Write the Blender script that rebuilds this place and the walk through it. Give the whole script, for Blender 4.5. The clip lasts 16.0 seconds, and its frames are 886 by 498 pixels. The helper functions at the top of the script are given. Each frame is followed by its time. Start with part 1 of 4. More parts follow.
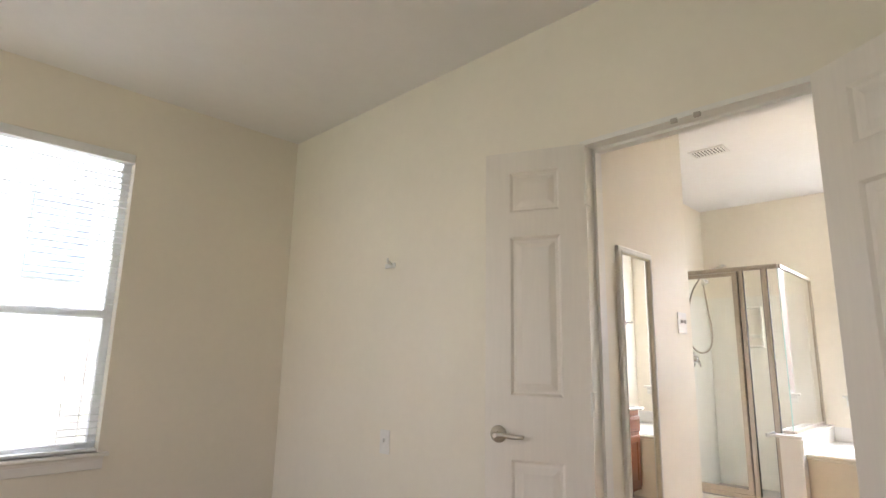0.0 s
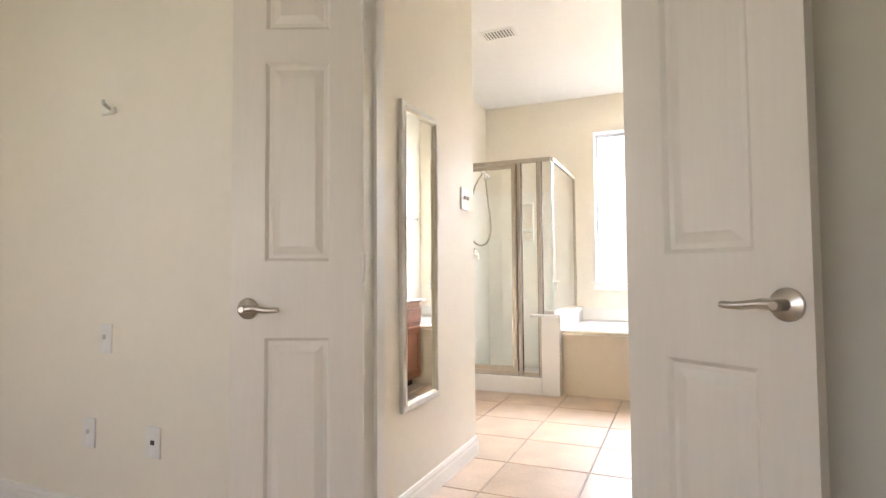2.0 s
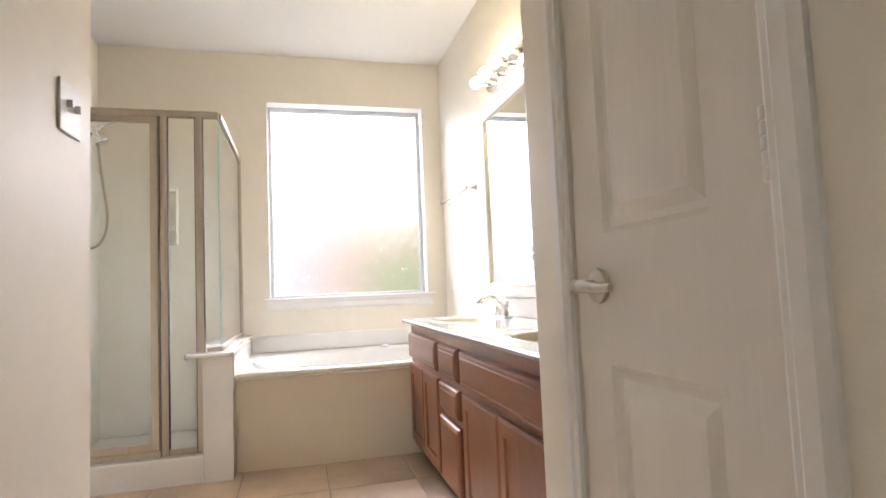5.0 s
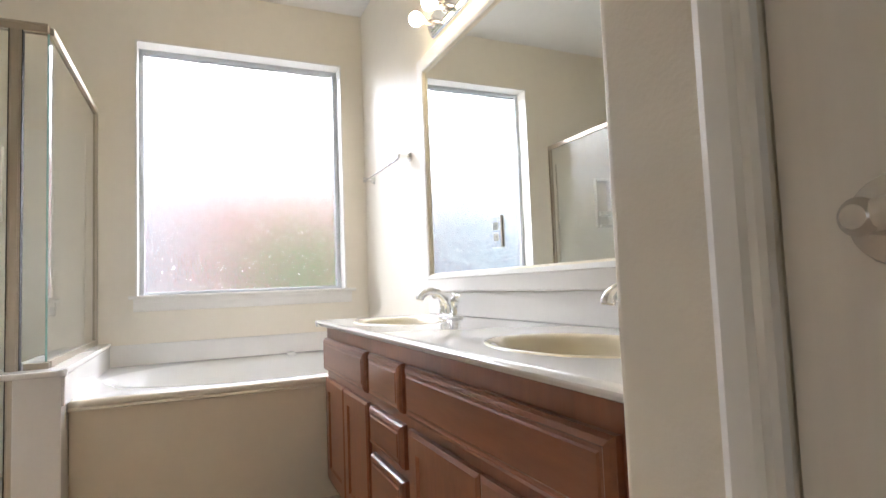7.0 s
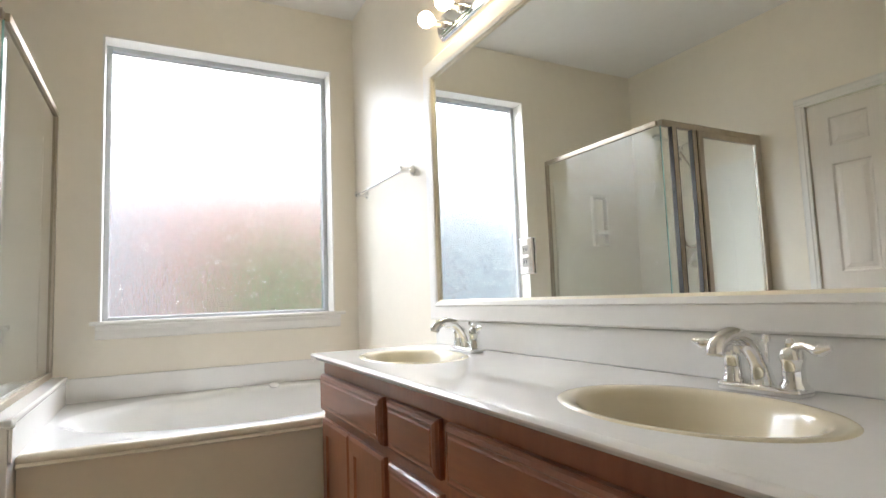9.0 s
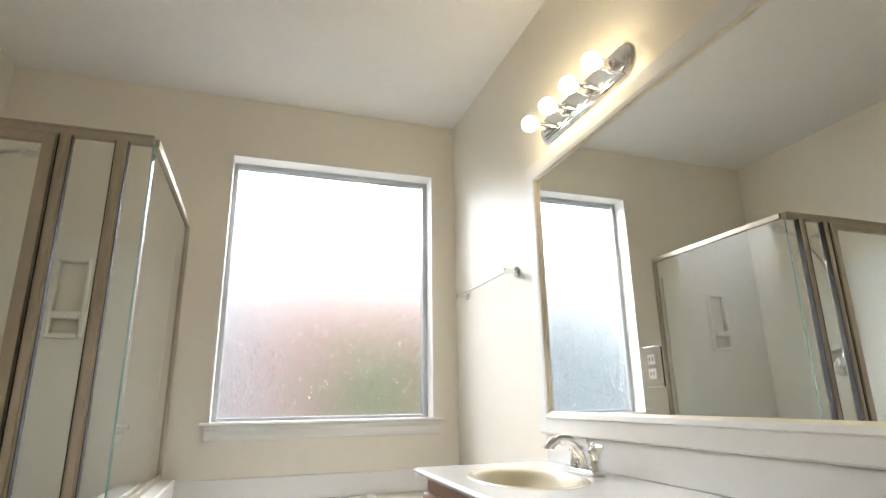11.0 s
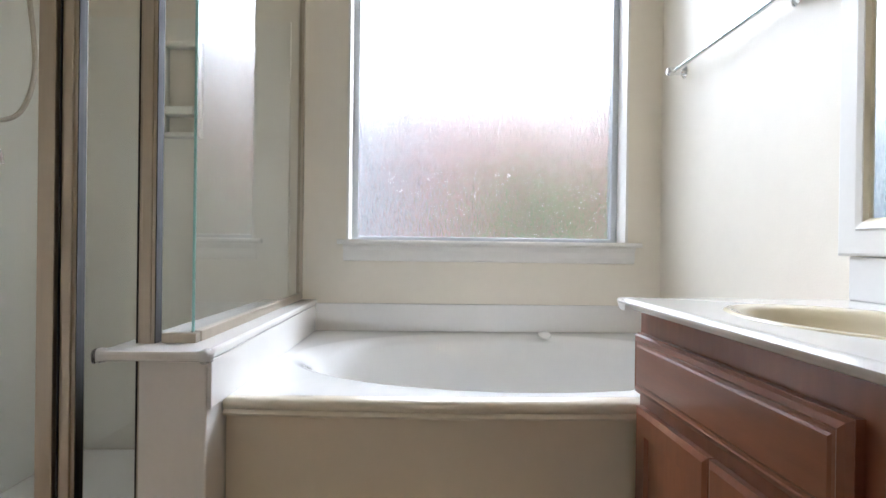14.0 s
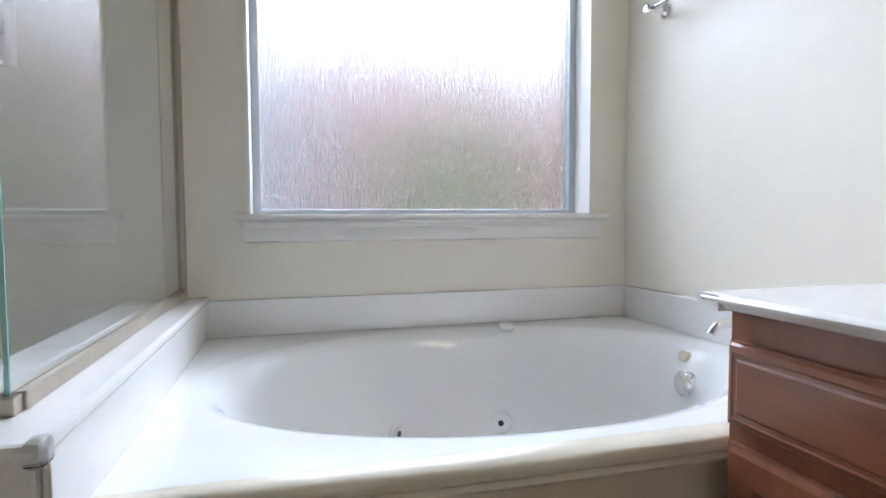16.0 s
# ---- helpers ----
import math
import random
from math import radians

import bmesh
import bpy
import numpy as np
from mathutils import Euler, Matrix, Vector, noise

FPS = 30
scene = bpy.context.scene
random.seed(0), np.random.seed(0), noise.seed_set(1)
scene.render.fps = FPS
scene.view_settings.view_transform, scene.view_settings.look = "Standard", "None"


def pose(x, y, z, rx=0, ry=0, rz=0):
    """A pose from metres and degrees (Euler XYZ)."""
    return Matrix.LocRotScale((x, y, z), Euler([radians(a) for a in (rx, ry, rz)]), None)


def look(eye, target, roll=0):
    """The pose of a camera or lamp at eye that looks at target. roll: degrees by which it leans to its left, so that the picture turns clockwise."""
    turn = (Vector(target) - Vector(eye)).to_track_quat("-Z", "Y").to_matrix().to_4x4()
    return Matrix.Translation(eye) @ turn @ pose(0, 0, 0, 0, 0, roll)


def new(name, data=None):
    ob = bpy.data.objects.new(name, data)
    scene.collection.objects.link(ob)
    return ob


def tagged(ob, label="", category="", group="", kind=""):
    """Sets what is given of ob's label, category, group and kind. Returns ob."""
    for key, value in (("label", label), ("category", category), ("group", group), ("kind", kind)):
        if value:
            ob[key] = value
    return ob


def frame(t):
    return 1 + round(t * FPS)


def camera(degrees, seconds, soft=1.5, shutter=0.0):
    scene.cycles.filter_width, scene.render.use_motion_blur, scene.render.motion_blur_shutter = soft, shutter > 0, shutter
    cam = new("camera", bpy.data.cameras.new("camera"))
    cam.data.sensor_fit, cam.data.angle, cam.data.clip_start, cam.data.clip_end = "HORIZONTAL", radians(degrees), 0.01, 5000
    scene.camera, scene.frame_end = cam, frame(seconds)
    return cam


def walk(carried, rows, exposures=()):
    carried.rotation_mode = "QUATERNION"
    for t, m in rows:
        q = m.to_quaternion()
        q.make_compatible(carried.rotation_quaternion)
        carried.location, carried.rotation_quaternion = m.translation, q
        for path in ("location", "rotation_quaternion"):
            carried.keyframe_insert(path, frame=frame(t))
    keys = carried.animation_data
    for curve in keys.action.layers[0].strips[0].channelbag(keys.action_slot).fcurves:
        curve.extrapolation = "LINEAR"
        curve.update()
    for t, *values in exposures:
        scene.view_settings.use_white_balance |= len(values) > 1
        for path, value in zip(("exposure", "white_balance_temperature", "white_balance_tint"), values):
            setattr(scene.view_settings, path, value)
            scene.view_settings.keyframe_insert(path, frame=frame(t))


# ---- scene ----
cam = camera(77.84, 16.0)
PATH = [
    (0, (0.5698, 0.4330, 1.1931), (1.9642, 1.8142, 1.5773), 1.10),
    (0.5, (0.5669, 0.4051, 1.1324), (2.0954, 1.6685, 1.3926), 0.90),
    (1, (0.6019, 0.4169, 1.0643), (2.2433, 1.5468, 1.2351), 0.43),
    (1.5, (0.7892, 0.5027, 1.0364), (2.5488, 1.4473, 1.1452), -0.06),
    (2, (0.9800, 0.6006, 1.0094), (2.8145, 1.3924, 1.0980), -0.42),
    (2.5, (1.1898, 0.7638, 1.0102), (3.1233, 1.2680, 1.0955), -0.90),
    (3, (1.3549, 0.8763, 1.0015), (3.3385, 1.1155, 1.0926), -1.34),
    (3.5, (1.6211, 0.9867, 1.0175), (3.6178, 1.0065, 1.1309), -1.58),
    (4, (1.8285, 1.0505, 1.0007), (3.8180, 0.8984, 1.1372), -1.90),
    (4.5, (2.1224, 1.1341, 0.9935), (4.0475, 0.7698, 1.1260), -2.31),
    (5, (2.2981, 1.1467, 0.9667), (4.2273, 0.6369, 1.1018), -2.41),
    (7.5, (3.1097, 1.0385, 0.9204), (4.9009, 0.1574, 1.0447), -2.35),
    (8, (3.1772, 1.0687, 0.9190), (4.9430, 0.1378, 1.0423), -2.55),
    (8.5, (3.2442, 1.0946, 0.9497), (5.0038, 0.1540, 1.0868), -2.51),
    (11, (3.3774, 1.1363, 1.0249), (5.2077, 0.5274, 1.5533), -0.81),
    (11.5, (3.4256, 1.0495, 0.9811), (5.3455, 0.7051, 1.4230), -0.12),
    (12, (3.4751, 1.0072, 0.8871), (5.4379, 0.8175, 1.2204), 0.51),
    (12.5, (3.6090, 0.9831, 0.8305), (5.5976, 0.8579, 1.0031), 0.77),
    (13, (3.7775, 1.0039, 0.8544), (5.7739, 0.9015, 0.9183), 0.95),
    (13.5, (3.9745, 1.0279, 0.8757), (5.9726, 0.9425, 0.8851), 0.84),
    (14, (4.1627, 1.0269, 0.8986), (6.1618, 0.9641, 0.8934), 0.76),
    (14.5, (4.3271, 1.0494, 0.8882), (6.3260, 0.9870, 0.8666), 1.02),
    (15, (4.4778, 1.1203, 0.8934), (6.4639, 0.8871, 0.8609), 0.73),
    (15.5, (4.5850, 1.1759, 0.8939), (6.5412, 0.7658, 0.8216), 0.19),
    (16, (4.6634, 1.2124, 0.9082), (6.5935, 0.6996, 0.8008), -0.27),
]
EXPOSURES = [(0, 1.42, 6050, 18), (1, 1.78, 6150, 18), (1.5, 1.72, 6150, 18), (3, 1.3, 6100, 18), (4, 1.12, 6100, 18), (5.2, 0.86, 6150, 19), (7.5, 0.33, 6000, 15), (11, 0.16, 6150, 12), (12.5, 0.04, 5950, 13), (14.5, -0.03, 5600, 14), (16, -0.2, 5400, 14)]
walk(cam, [(t, look(eye, target, roll)) for t, eye, target, roll in PATH], EXPOSURES)

# ---------------- world, sun, exposure ----------------
world = bpy.data.worlds.new("world")
scene.world = world
world.use_nodes = True
wn = world.node_tree
sky = wn.nodes.new("ShaderNodeTexSky")
sky.sky_type = "NISHITA"
sky.sun_disc = False
sky.sun_elevation = radians(48)
sky.sun_rotation = radians(250)
wn.links.new(sky.outputs[0], wn.nodes["Background"].inputs[0])
wn.nodes["Background"].inputs[1].default_value = 0.15


def lamp(name, kind, energy, m, color=(1, 1, 1), size=1.0, size_y=1.0):
    d = bpy.data.lights.new(name, kind)
    d.energy, d.color = energy, color
    if kind == "AREA":
        d.shape, d.size, d.size_y = "RECTANGLE", size, size_y
    if kind == "SUN":
        d.angle = radians(0.5)
    ob = new(name, d)
    ob.matrix_world = m
    return ob


lamp("sun", "SUN", 3.5, look((-8, -2, 9), (0, 0, 0)), (1, 0.95, 0.88))
# fill lamp for an assumed, unseen window on the bedroom wall behind the camera
lamp("unseen_window_fill", "AREA", 7.6, look((-2.42, 1.9, 1.45), (2, 1.7, 1.2)), (1, 0.97, 0.92), 1.8, 1.4)


# ---------------- materials ----------------
def material(name, color, rough=0.5, metal=0.0, var=0.06, scale=3.0, bump=0.0, bump_scale=120.0, stretch=(1, 1, 1), coat=0.0, fine=0.03, rnd=0.0):
    m = bpy.data.materials.new(name)
    m.use_nodes = True
    nt = m.node_tree
    b = nt.nodes["Principled BSDF"]
    b.inputs["Roughness"].default_value = rough
    b.inputs["Metallic"].default_value = metal
    b.inputs["Coat Weight"].default_value = coat
    b.inputs["Coat Roughness"].default_value = 0.12
    tc = nt.nodes.new("ShaderNodeTexCoord")
    mp = nt.nodes.new("ShaderNodeMapping")
    mp.inputs["Scale"].default_value = stretch
    nt.links.new(tc.outputs["Object"], mp.inputs[0])
    big = nt.nodes.new("ShaderNodeTexNoise")
    big.inputs["Scale"].default_value = scale
    big.inputs["Detail"].default_value = 4
    small = nt.nodes.new("ShaderNodeTexNoise")
    small.inputs["Scale"].default_value = scale * 14
    small.inputs["Detail"].default_value = 3
    for n in (big, small):
        nt.links.new(mp.outputs[0], n.inputs["Vector"])
    ramp = nt.nodes.new("ShaderNodeMapRange")
    ramp.inputs["From Min"].default_value, ramp.inputs["From Max"].default_value = 0.3, 0.7
    ramp.inputs["To Min"].default_value, ramp.inputs["To Max"].default_value = 1 - var, 1 + var
    nt.links.new(big.outputs["Fac"], ramp.inputs["Value"])
    ramp2 = nt.nodes.new("ShaderNodeMapRange")
    ramp2.inputs["From Min"].default_value, ramp2.inputs["From Max"].default_value = 0.3, 0.7
    ramp2.inputs["To Min"].default_value, ramp2.inputs["To Max"].default_value = 1 - fine, 1 + fine
    nt.links.new(small.outputs["Fac"], ramp2.inputs["Value"])
    mul = nt.nodes.new("ShaderNodeMath")
    mul.operation = "MULTIPLY"
    nt.links.new(ramp.outputs[0], mul.inputs[0])
    nt.links.new(ramp2.outputs[0], mul.inputs[1])
    last = mul
    if rnd:
        oi = nt.nodes.new("ShaderNodeObjectInfo")
        r3 = nt.nodes.new("ShaderNodeMapRange")
        r3.inputs["To Min"].default_value, r3.inputs["To Max"].default_value = 1 - rnd, 1 + rnd
        nt.links.new(oi.outputs["Random"], r3.inputs["Value"])
        m2 = nt.nodes.new("ShaderNodeMath")
        m2.operation = "MULTIPLY"
        nt.links.new(mul.outputs[0], m2.inputs[0])
        nt.links.new(r3.outputs[0], m2.inputs[1])
        last = m2
    mix = nt.nodes.new("ShaderNodeVectorMath")
    mix.operation = "SCALE"
    mix.inputs[0].default_value = color
    nt.links.new(last.outputs[0], mix.inputs["Scale"])
    nt.links.new(mix.outputs[0], b.inputs["Base Color"])
    if bump:
        bn = nt.nodes.new("ShaderNodeTexNoise")
        bn.inputs["Scale"].default_value = bump_scale
        bn.inputs["Detail"].default_value = 3
        nt.links.new(mp.outputs[0], bn.inputs["Vector"])
        bp = nt.nodes.new("ShaderNodeBump")
        bp.inputs["Strength"].default_value = bump
        bp.inputs["Distance"].default_value = 0.004
        nt.links.new(bn.outputs["Fac"], bp.inputs["Height"])
        nt.links.new(bp.outputs[0], b.inputs["Normal"])
    return m


def emitter(name, color, strength):
    m = bpy.data.materials.new(name)
    m.use_nodes = True
    b = m.node_tree.nodes["Principled BSDF"]
    b.inputs["Base Color"].default_value = (0.9, 0.88, 0.8, 1)
    b.inputs["Emission Color"].default_value = (*color, 1)
    b.inputs["Emission Strength"].default_value = strength
    return m


def glass(name, rough=0.0, color=(1, 1, 1), streak=0.0):
    m = bpy.data.materials.new(name)
    m.use_nodes = True
    nt = m.node_tree
    b = nt.nodes["Principled BSDF"]
    b.inputs["Base Color"].default_value = (*color, 1)
    b.inputs["Transmission Weight"].default_value = 1.0
    b.inputs["Roughness"].default_value = rough
    b.inputs["IOR"].default_value = 1.45
    if streak:
        tc = nt.nodes.new("ShaderNodeTexCoord")
        mp = nt.nodes.new("ShaderNodeMapping")
        mp.inputs["Scale"].default_value = (1, 1, 0.22)
        n = nt.nodes.new("ShaderNodeTexNoise")
        n.inputs["Scale"].default_value = 150
        n.inputs["Detail"].default_value = 4
        n.inputs["Distortion"].default_value = 0.6
        bp = nt.nodes.new("ShaderNodeBump")
        bp.inputs["Strength"].default_value = streak
        bp.inputs["Distance"].default_value = 0.0065
        nt.links.new(tc.outputs["Object"], mp.inputs[0])
        nt.links.new(mp.outputs[0], n.inputs["Vector"])
        nt.links.new(n.outputs["Fac"], bp.inputs["Height"])
        nt.links.new(bp.outputs[0], b.inputs["Normal"])
    return m


M_WALL = material("cream_wall_paint", (0.82, 0.762, 0.645), 0.48, var=0.025, scale=1.5, bump=0.13, bump_scale=170, fine=0.01)
M_CEIL = material("white_ceiling_paint", (0.81, 0.79, 0.75), 0.85, var=0.02, scale=1.2, bump=0.35, bump_scale=140, fine=0.01)
M_TRIM = material("white_trim_paint", (0.80, 0.775, 0.72), 0.35, var=0.02, scale=2, bump=0.05, bump_scale=60, fine=0.01)
M_DOOR = material("white_door_paint", (0.775, 0.725, 0.65), 0.36, var=0.025, scale=2, bump=0.07, bump_scale=60, stretch=(3, 3, 0.25), fine=0.015)
M_FRAME = material("white_vinyl", (0.82, 0.82, 0.81), 0.4, var=0.02)
M_TILE = material("beige_floor_tile", (0.56, 0.43, 0.31), 0.33, var=0.13, scale=4, bump=0.12, bump_scale=25, fine=0.05, rnd=0.06)
M_GROUT = material("grey_grout", (0.42, 0.37, 0.31), 0.9, var=0.1, scale=8)
M_ACRYL = material("white_acrylic", (0.83, 0.825, 0.80), 0.055, var=0.012, scale=2, coat=0.4, fine=0.004)
M_SPLASH = material("white_cultured_marble", (0.81, 0.79, 0.75), 0.05, var=0.02, scale=5, coat=0.3, fine=0.008)
M_APRON = material("almond_tub_apron", (0.78, 0.685, 0.52), 0.4, var=0.025, scale=2, fine=0.01)
M_SINK = material("cream_sink_bowl", (0.76, 0.68, 0.50), 0.12, var=0.015, scale=5, coat=0.3, fine=0.006)
M_SURR = material("white_shower_surround", (0.80, 0.775, 0.69), 0.28, var=0.02, scale=2, fine=0.008)
M_WOOD = material("cherry_stained_wood", (0.235, 0.083, 0.036), 0.33, var=0.22, scale=4, bump=0.06, bump_scale=60, stretch=(1, 1, 0.16), coat=0.25, fine=0.10)
M_WOODH = material("cherry_stained_wood_level_grain", (0.235, 0.083, 0.036), 0.33, var=0.22, scale=4, bump=0.06, bump_scale=60, stretch=(0.16, 1, 1), coat=0.25, fine=0.10)
M_DARK = material("dark_toe_kick", (0.05, 0.028, 0.018), 0.7)
M_CHROME = material("chrome", (0.86, 0.86, 0.86), 0.07, 1.0, var=0.02, fine=0.01)
M_NICKEL = material("brushed_nickel", (0.50, 0.46, 0.41), 0.28, 1.0, var=0.06, fine=0.04)
M_ALU = material("satin_bronze_aluminium", (0.50, 0.44, 0.355), 0.36, 0.9, var=0.05, scale=6, stretch=(1, 1, 0.1), fine=0.04)
M_ALUD = material("dark_rubber_gasket", (0.03, 0.027, 0.025), 0.6)
M_GOLD = material("pale_gold_edge", (0.76, 0.69, 0.53), 0.35, 0.15, var=0.05)
M_MIRROR = material("mirror_silver", (0.90, 0.92, 0.90), 0.0, 1.0, var=0.003, fine=0.001)
M_PLATE = material("white_plastic_plate", (0.80, 0.785, 0.74), 0.35, var=0.02)
M_SLOT = material("dark_slot", (0.04, 0.04, 0.04), 0.6)
M_BULB = emitter("warm_lit_bulb", (1.0, 0.83, 0.52), 30.0)
M_GLASS = glass("clear_glass", 0.0, (0.97, 0.99, 0.98))
M_EDGE = material("green_glass_edge", (0.35, 0.62, 0.58), 0.2)
M_SKY = emitter("bright_hazy_sky", (0.95, 0.98, 1.0), 22.0)
M_RAIN = glass("rain_obscure_glass", 0.09, (1, 1, 1), 1.0)
M_CLEARP = glass("clear_plastic", 0.15, (0.95, 0.97, 0.97))
M_BLIND = material("white_blind_slat", (0.80, 0.80, 0.78), 0.5, var=0.02)
M_BRICK = material("red_brick", (0.52, 0.31, 0.28), 0.9, var=0.15, scale=3, fine=0.15)
M_MORTAR = material("grey_mortar", (0.45, 0.42, 0.38), 0.95, var=0.1)
M_FENCE = material("weathered_fence_wood", (0.42, 0.36, 0.34), 0.85, var=0.2, scale=3, stretch=(1, 1, 0.1), rnd=0.12)
M_SIDING = material("blue_grey_siding", (0.36, 0.42, 0.48), 0.7, var=0.08)
M_GRASS = material("lawn_green", (0.09, 0.15, 0.045), 0.95, var=0.3, scale=2, fine=0.25)
M_LEAF = material("shrub_leaf", (0.13, 0.32, 0.12), 0.6, var=0.3, scale=6, fine=0.2)
M_BARK = material("brown_bark", (0.12, 0.08, 0.05), 0.9, var=0.2)
M_SHUT = material("dark_slate_shutter", (0.16, 0.20, 0.28), 0.6)
M_ROOF = material("grey_shingle", (0.20, 0.19, 0.18), 0.9, var=0.15, scale=5)


# ---------------- mesh helpers ----------------
def finish(name, bm, mat, smooth=None):
    me = bpy.data.meshes.new(name)
    bm.normal_update()
    bmesh.ops.recalc_face_normals(bm, faces=bm.faces[:])
    if smooth is not None:
        for f in bm.faces:
            f.smooth = True
        for e in bm.edges:
            if len(e.link_faces) == 2 and e.calc_face_angle(0) > radians(smooth):
                e.smooth = False
    bm.to_mesh(me)
    bm.free()
    me.materials.append(mat)
    return me


BASE = {}


def thing(name, at, label, category, group="", kind=""):
    ob = new(name)
    ob.empty_display_size = 0.05
    ob.location = at
    BASE[ob] = Matrix.Translation(at)
    return tagged(ob, label, category, group, kind)


def part(name, bm, mat, parent, label="", smooth=None):
    """Links a bmesh, built in world places, as one mesh under a thing or a part."""
    bmesh.ops.transform(bm, matrix=BASE[parent].inverted(), verts=bm.verts[:])
    ob = new(name, finish(name, bm, mat, smooth))
    ob.parent = parent
    BASE[ob] = BASE[parent]
    return tagged(ob, label)


def solo(name, bm, mat, label, category, kind="", group="", smooth=None):
    ob = new(name, finish(name, bm, mat, smooth))
    BASE[ob] = Matrix.Identity(4)
    return tagged(ob, label, category, group, kind)


def add_box(bm, x0, x1, y0, y1, z0, z1, bevel=0.0, m=None, seg=2):
    made = bmesh.ops.create_cube(bm, size=1)["verts"]
    t = Matrix.Translation(((x0 + x1) / 2, (y0 + y1) / 2, (z0 + z1) / 2)) @ Matrix.Diagonal((abs(x1 - x0), abs(y1 - y0), abs(z1 - z0), 1))
    bmesh.ops.transform(bm, matrix=t, verts=made)
    faces = {f for v in made for f in v.link_faces}
    if bevel:
        edges = list({e for f in faces for e in f.edges})
        r = bmesh.ops.bevel(bm, geom=edges, offset=bevel, segments=seg, affect="EDGES", profile=0.5)
        made = list(set(r["verts"]) | {v for f in r["faces"] for v in f.verts})
    if m is not None:
        bmesh.ops.transform(bm, matrix=m, verts=made)
    return bm


def box(*a, **k):
    return add_box(bmesh.new(), *a, **k)


def boxes(*rows, bevel=0.0, m=None):
    bm = bmesh.new()
    for r in rows:
        add_box(bm, *r, bevel=bevel)
    if m is not None:
        bmesh.ops.transform(bm, matrix=m, verts=bm.verts[:])
    return bm


def add_tube(bm, points, radii, n=14, caps=True):
    """A round tube through the points."""
    pts = [Vector(p) for p in points]
    if not isinstance(radii, (list, tuple)):
        radii = [radii] * len(pts)
    rings, side = [], None
    for i, p in enumerate(pts):
        d = (pts[min(i + 1, len(pts) - 1)] - pts[max(i - 1, 0)]).normalized()
        if side is None:
            side = d.orthogonal().normalized()
        side = (side - d * side.dot(d)).normalized()
        up = d.cross(side)
        rings.append([bm.verts.new(p + radii[i] * (math.cos(a) * side + math.sin(a) * up)) for a in (2 * math.pi * k / n for k in range(n))])
    for a, b in zip(rings, rings[1:]):
        for k in range(n):
            bm.faces.new((a[k], a[(k + 1) % n], b[(k + 1) % n], b[k]))
    if caps:
        bm.faces.new(rings[0][::-1])
        bm.faces.new(rings[-1])
    return bm


def tube(points, radii, n=14):
    return add_tube(bmesh.new(), points, radii, n)


def lathe(profile, m, n=24):
    """Turns (radius, height) rows round z, then places it by m."""
    bm = bmesh.new()
    rings = [[bm.verts.new((r * math.cos(2 * math.pi * k / n), r * math.sin(2 * math.pi * k / n), h)) for k in range(n)] for r, h in profile]
    for a, b in zip(rings, rings[1:]):
        for k in range(n):
            bm.faces.new((a[k], a[(k + 1) % n], b[(k + 1) % n], b[k]))
    bm.faces.new(rings[0][::-1])
    bm.faces.new(rings[-1])
    bmesh.ops.transform(bm, matrix=m, verts=bm.verts[:])
    return bm


def arc(points, steps=8):
    """A smooth line through the points (Catmull-Rom)."""
    p = [Vector(v) for v in points]
    p = [2 * p[0] - p[1]] + p + [2 * p[-1] - p[-2]]
    out = []
    for i in range(1, len(p) - 2):
        for s in range(steps):
            t = s / steps
            out.append(0.5 * (2 * p[i] + (p[i + 1] - p[i - 1]) * t + (2 * p[i - 1] - 5 * p[i] + 4 * p[i + 1] - p[i + 2]) * t * t + (3 * p[i] - p[i - 1] - 3 * p[i + 1] + p[i + 2]) * t ** 3))
    return out + [p[-2]]


def sweep(profile, a, b, out, up=(0, 0, 1)):
    """A straight moulding from a to b: profile rows are (out, up)."""
    a, b, out, up = Vector(a), Vector(b), Vector(out), Vector(up)
    bm = bmesh.new()
    ends = [[bm.verts.new(p + out * o + up * u) for o, u in profile] for p in (a, b)]
    n = len(profile)
    for k in range(n):
        bm.faces.new((ends[0][k], ends[0][(k + 1) % n], ends[1][(k + 1) % n], ends[1][k]))
    bm.faces.new(ends[0][::-1])
    bm.faces.new(ends[1])
    return bm


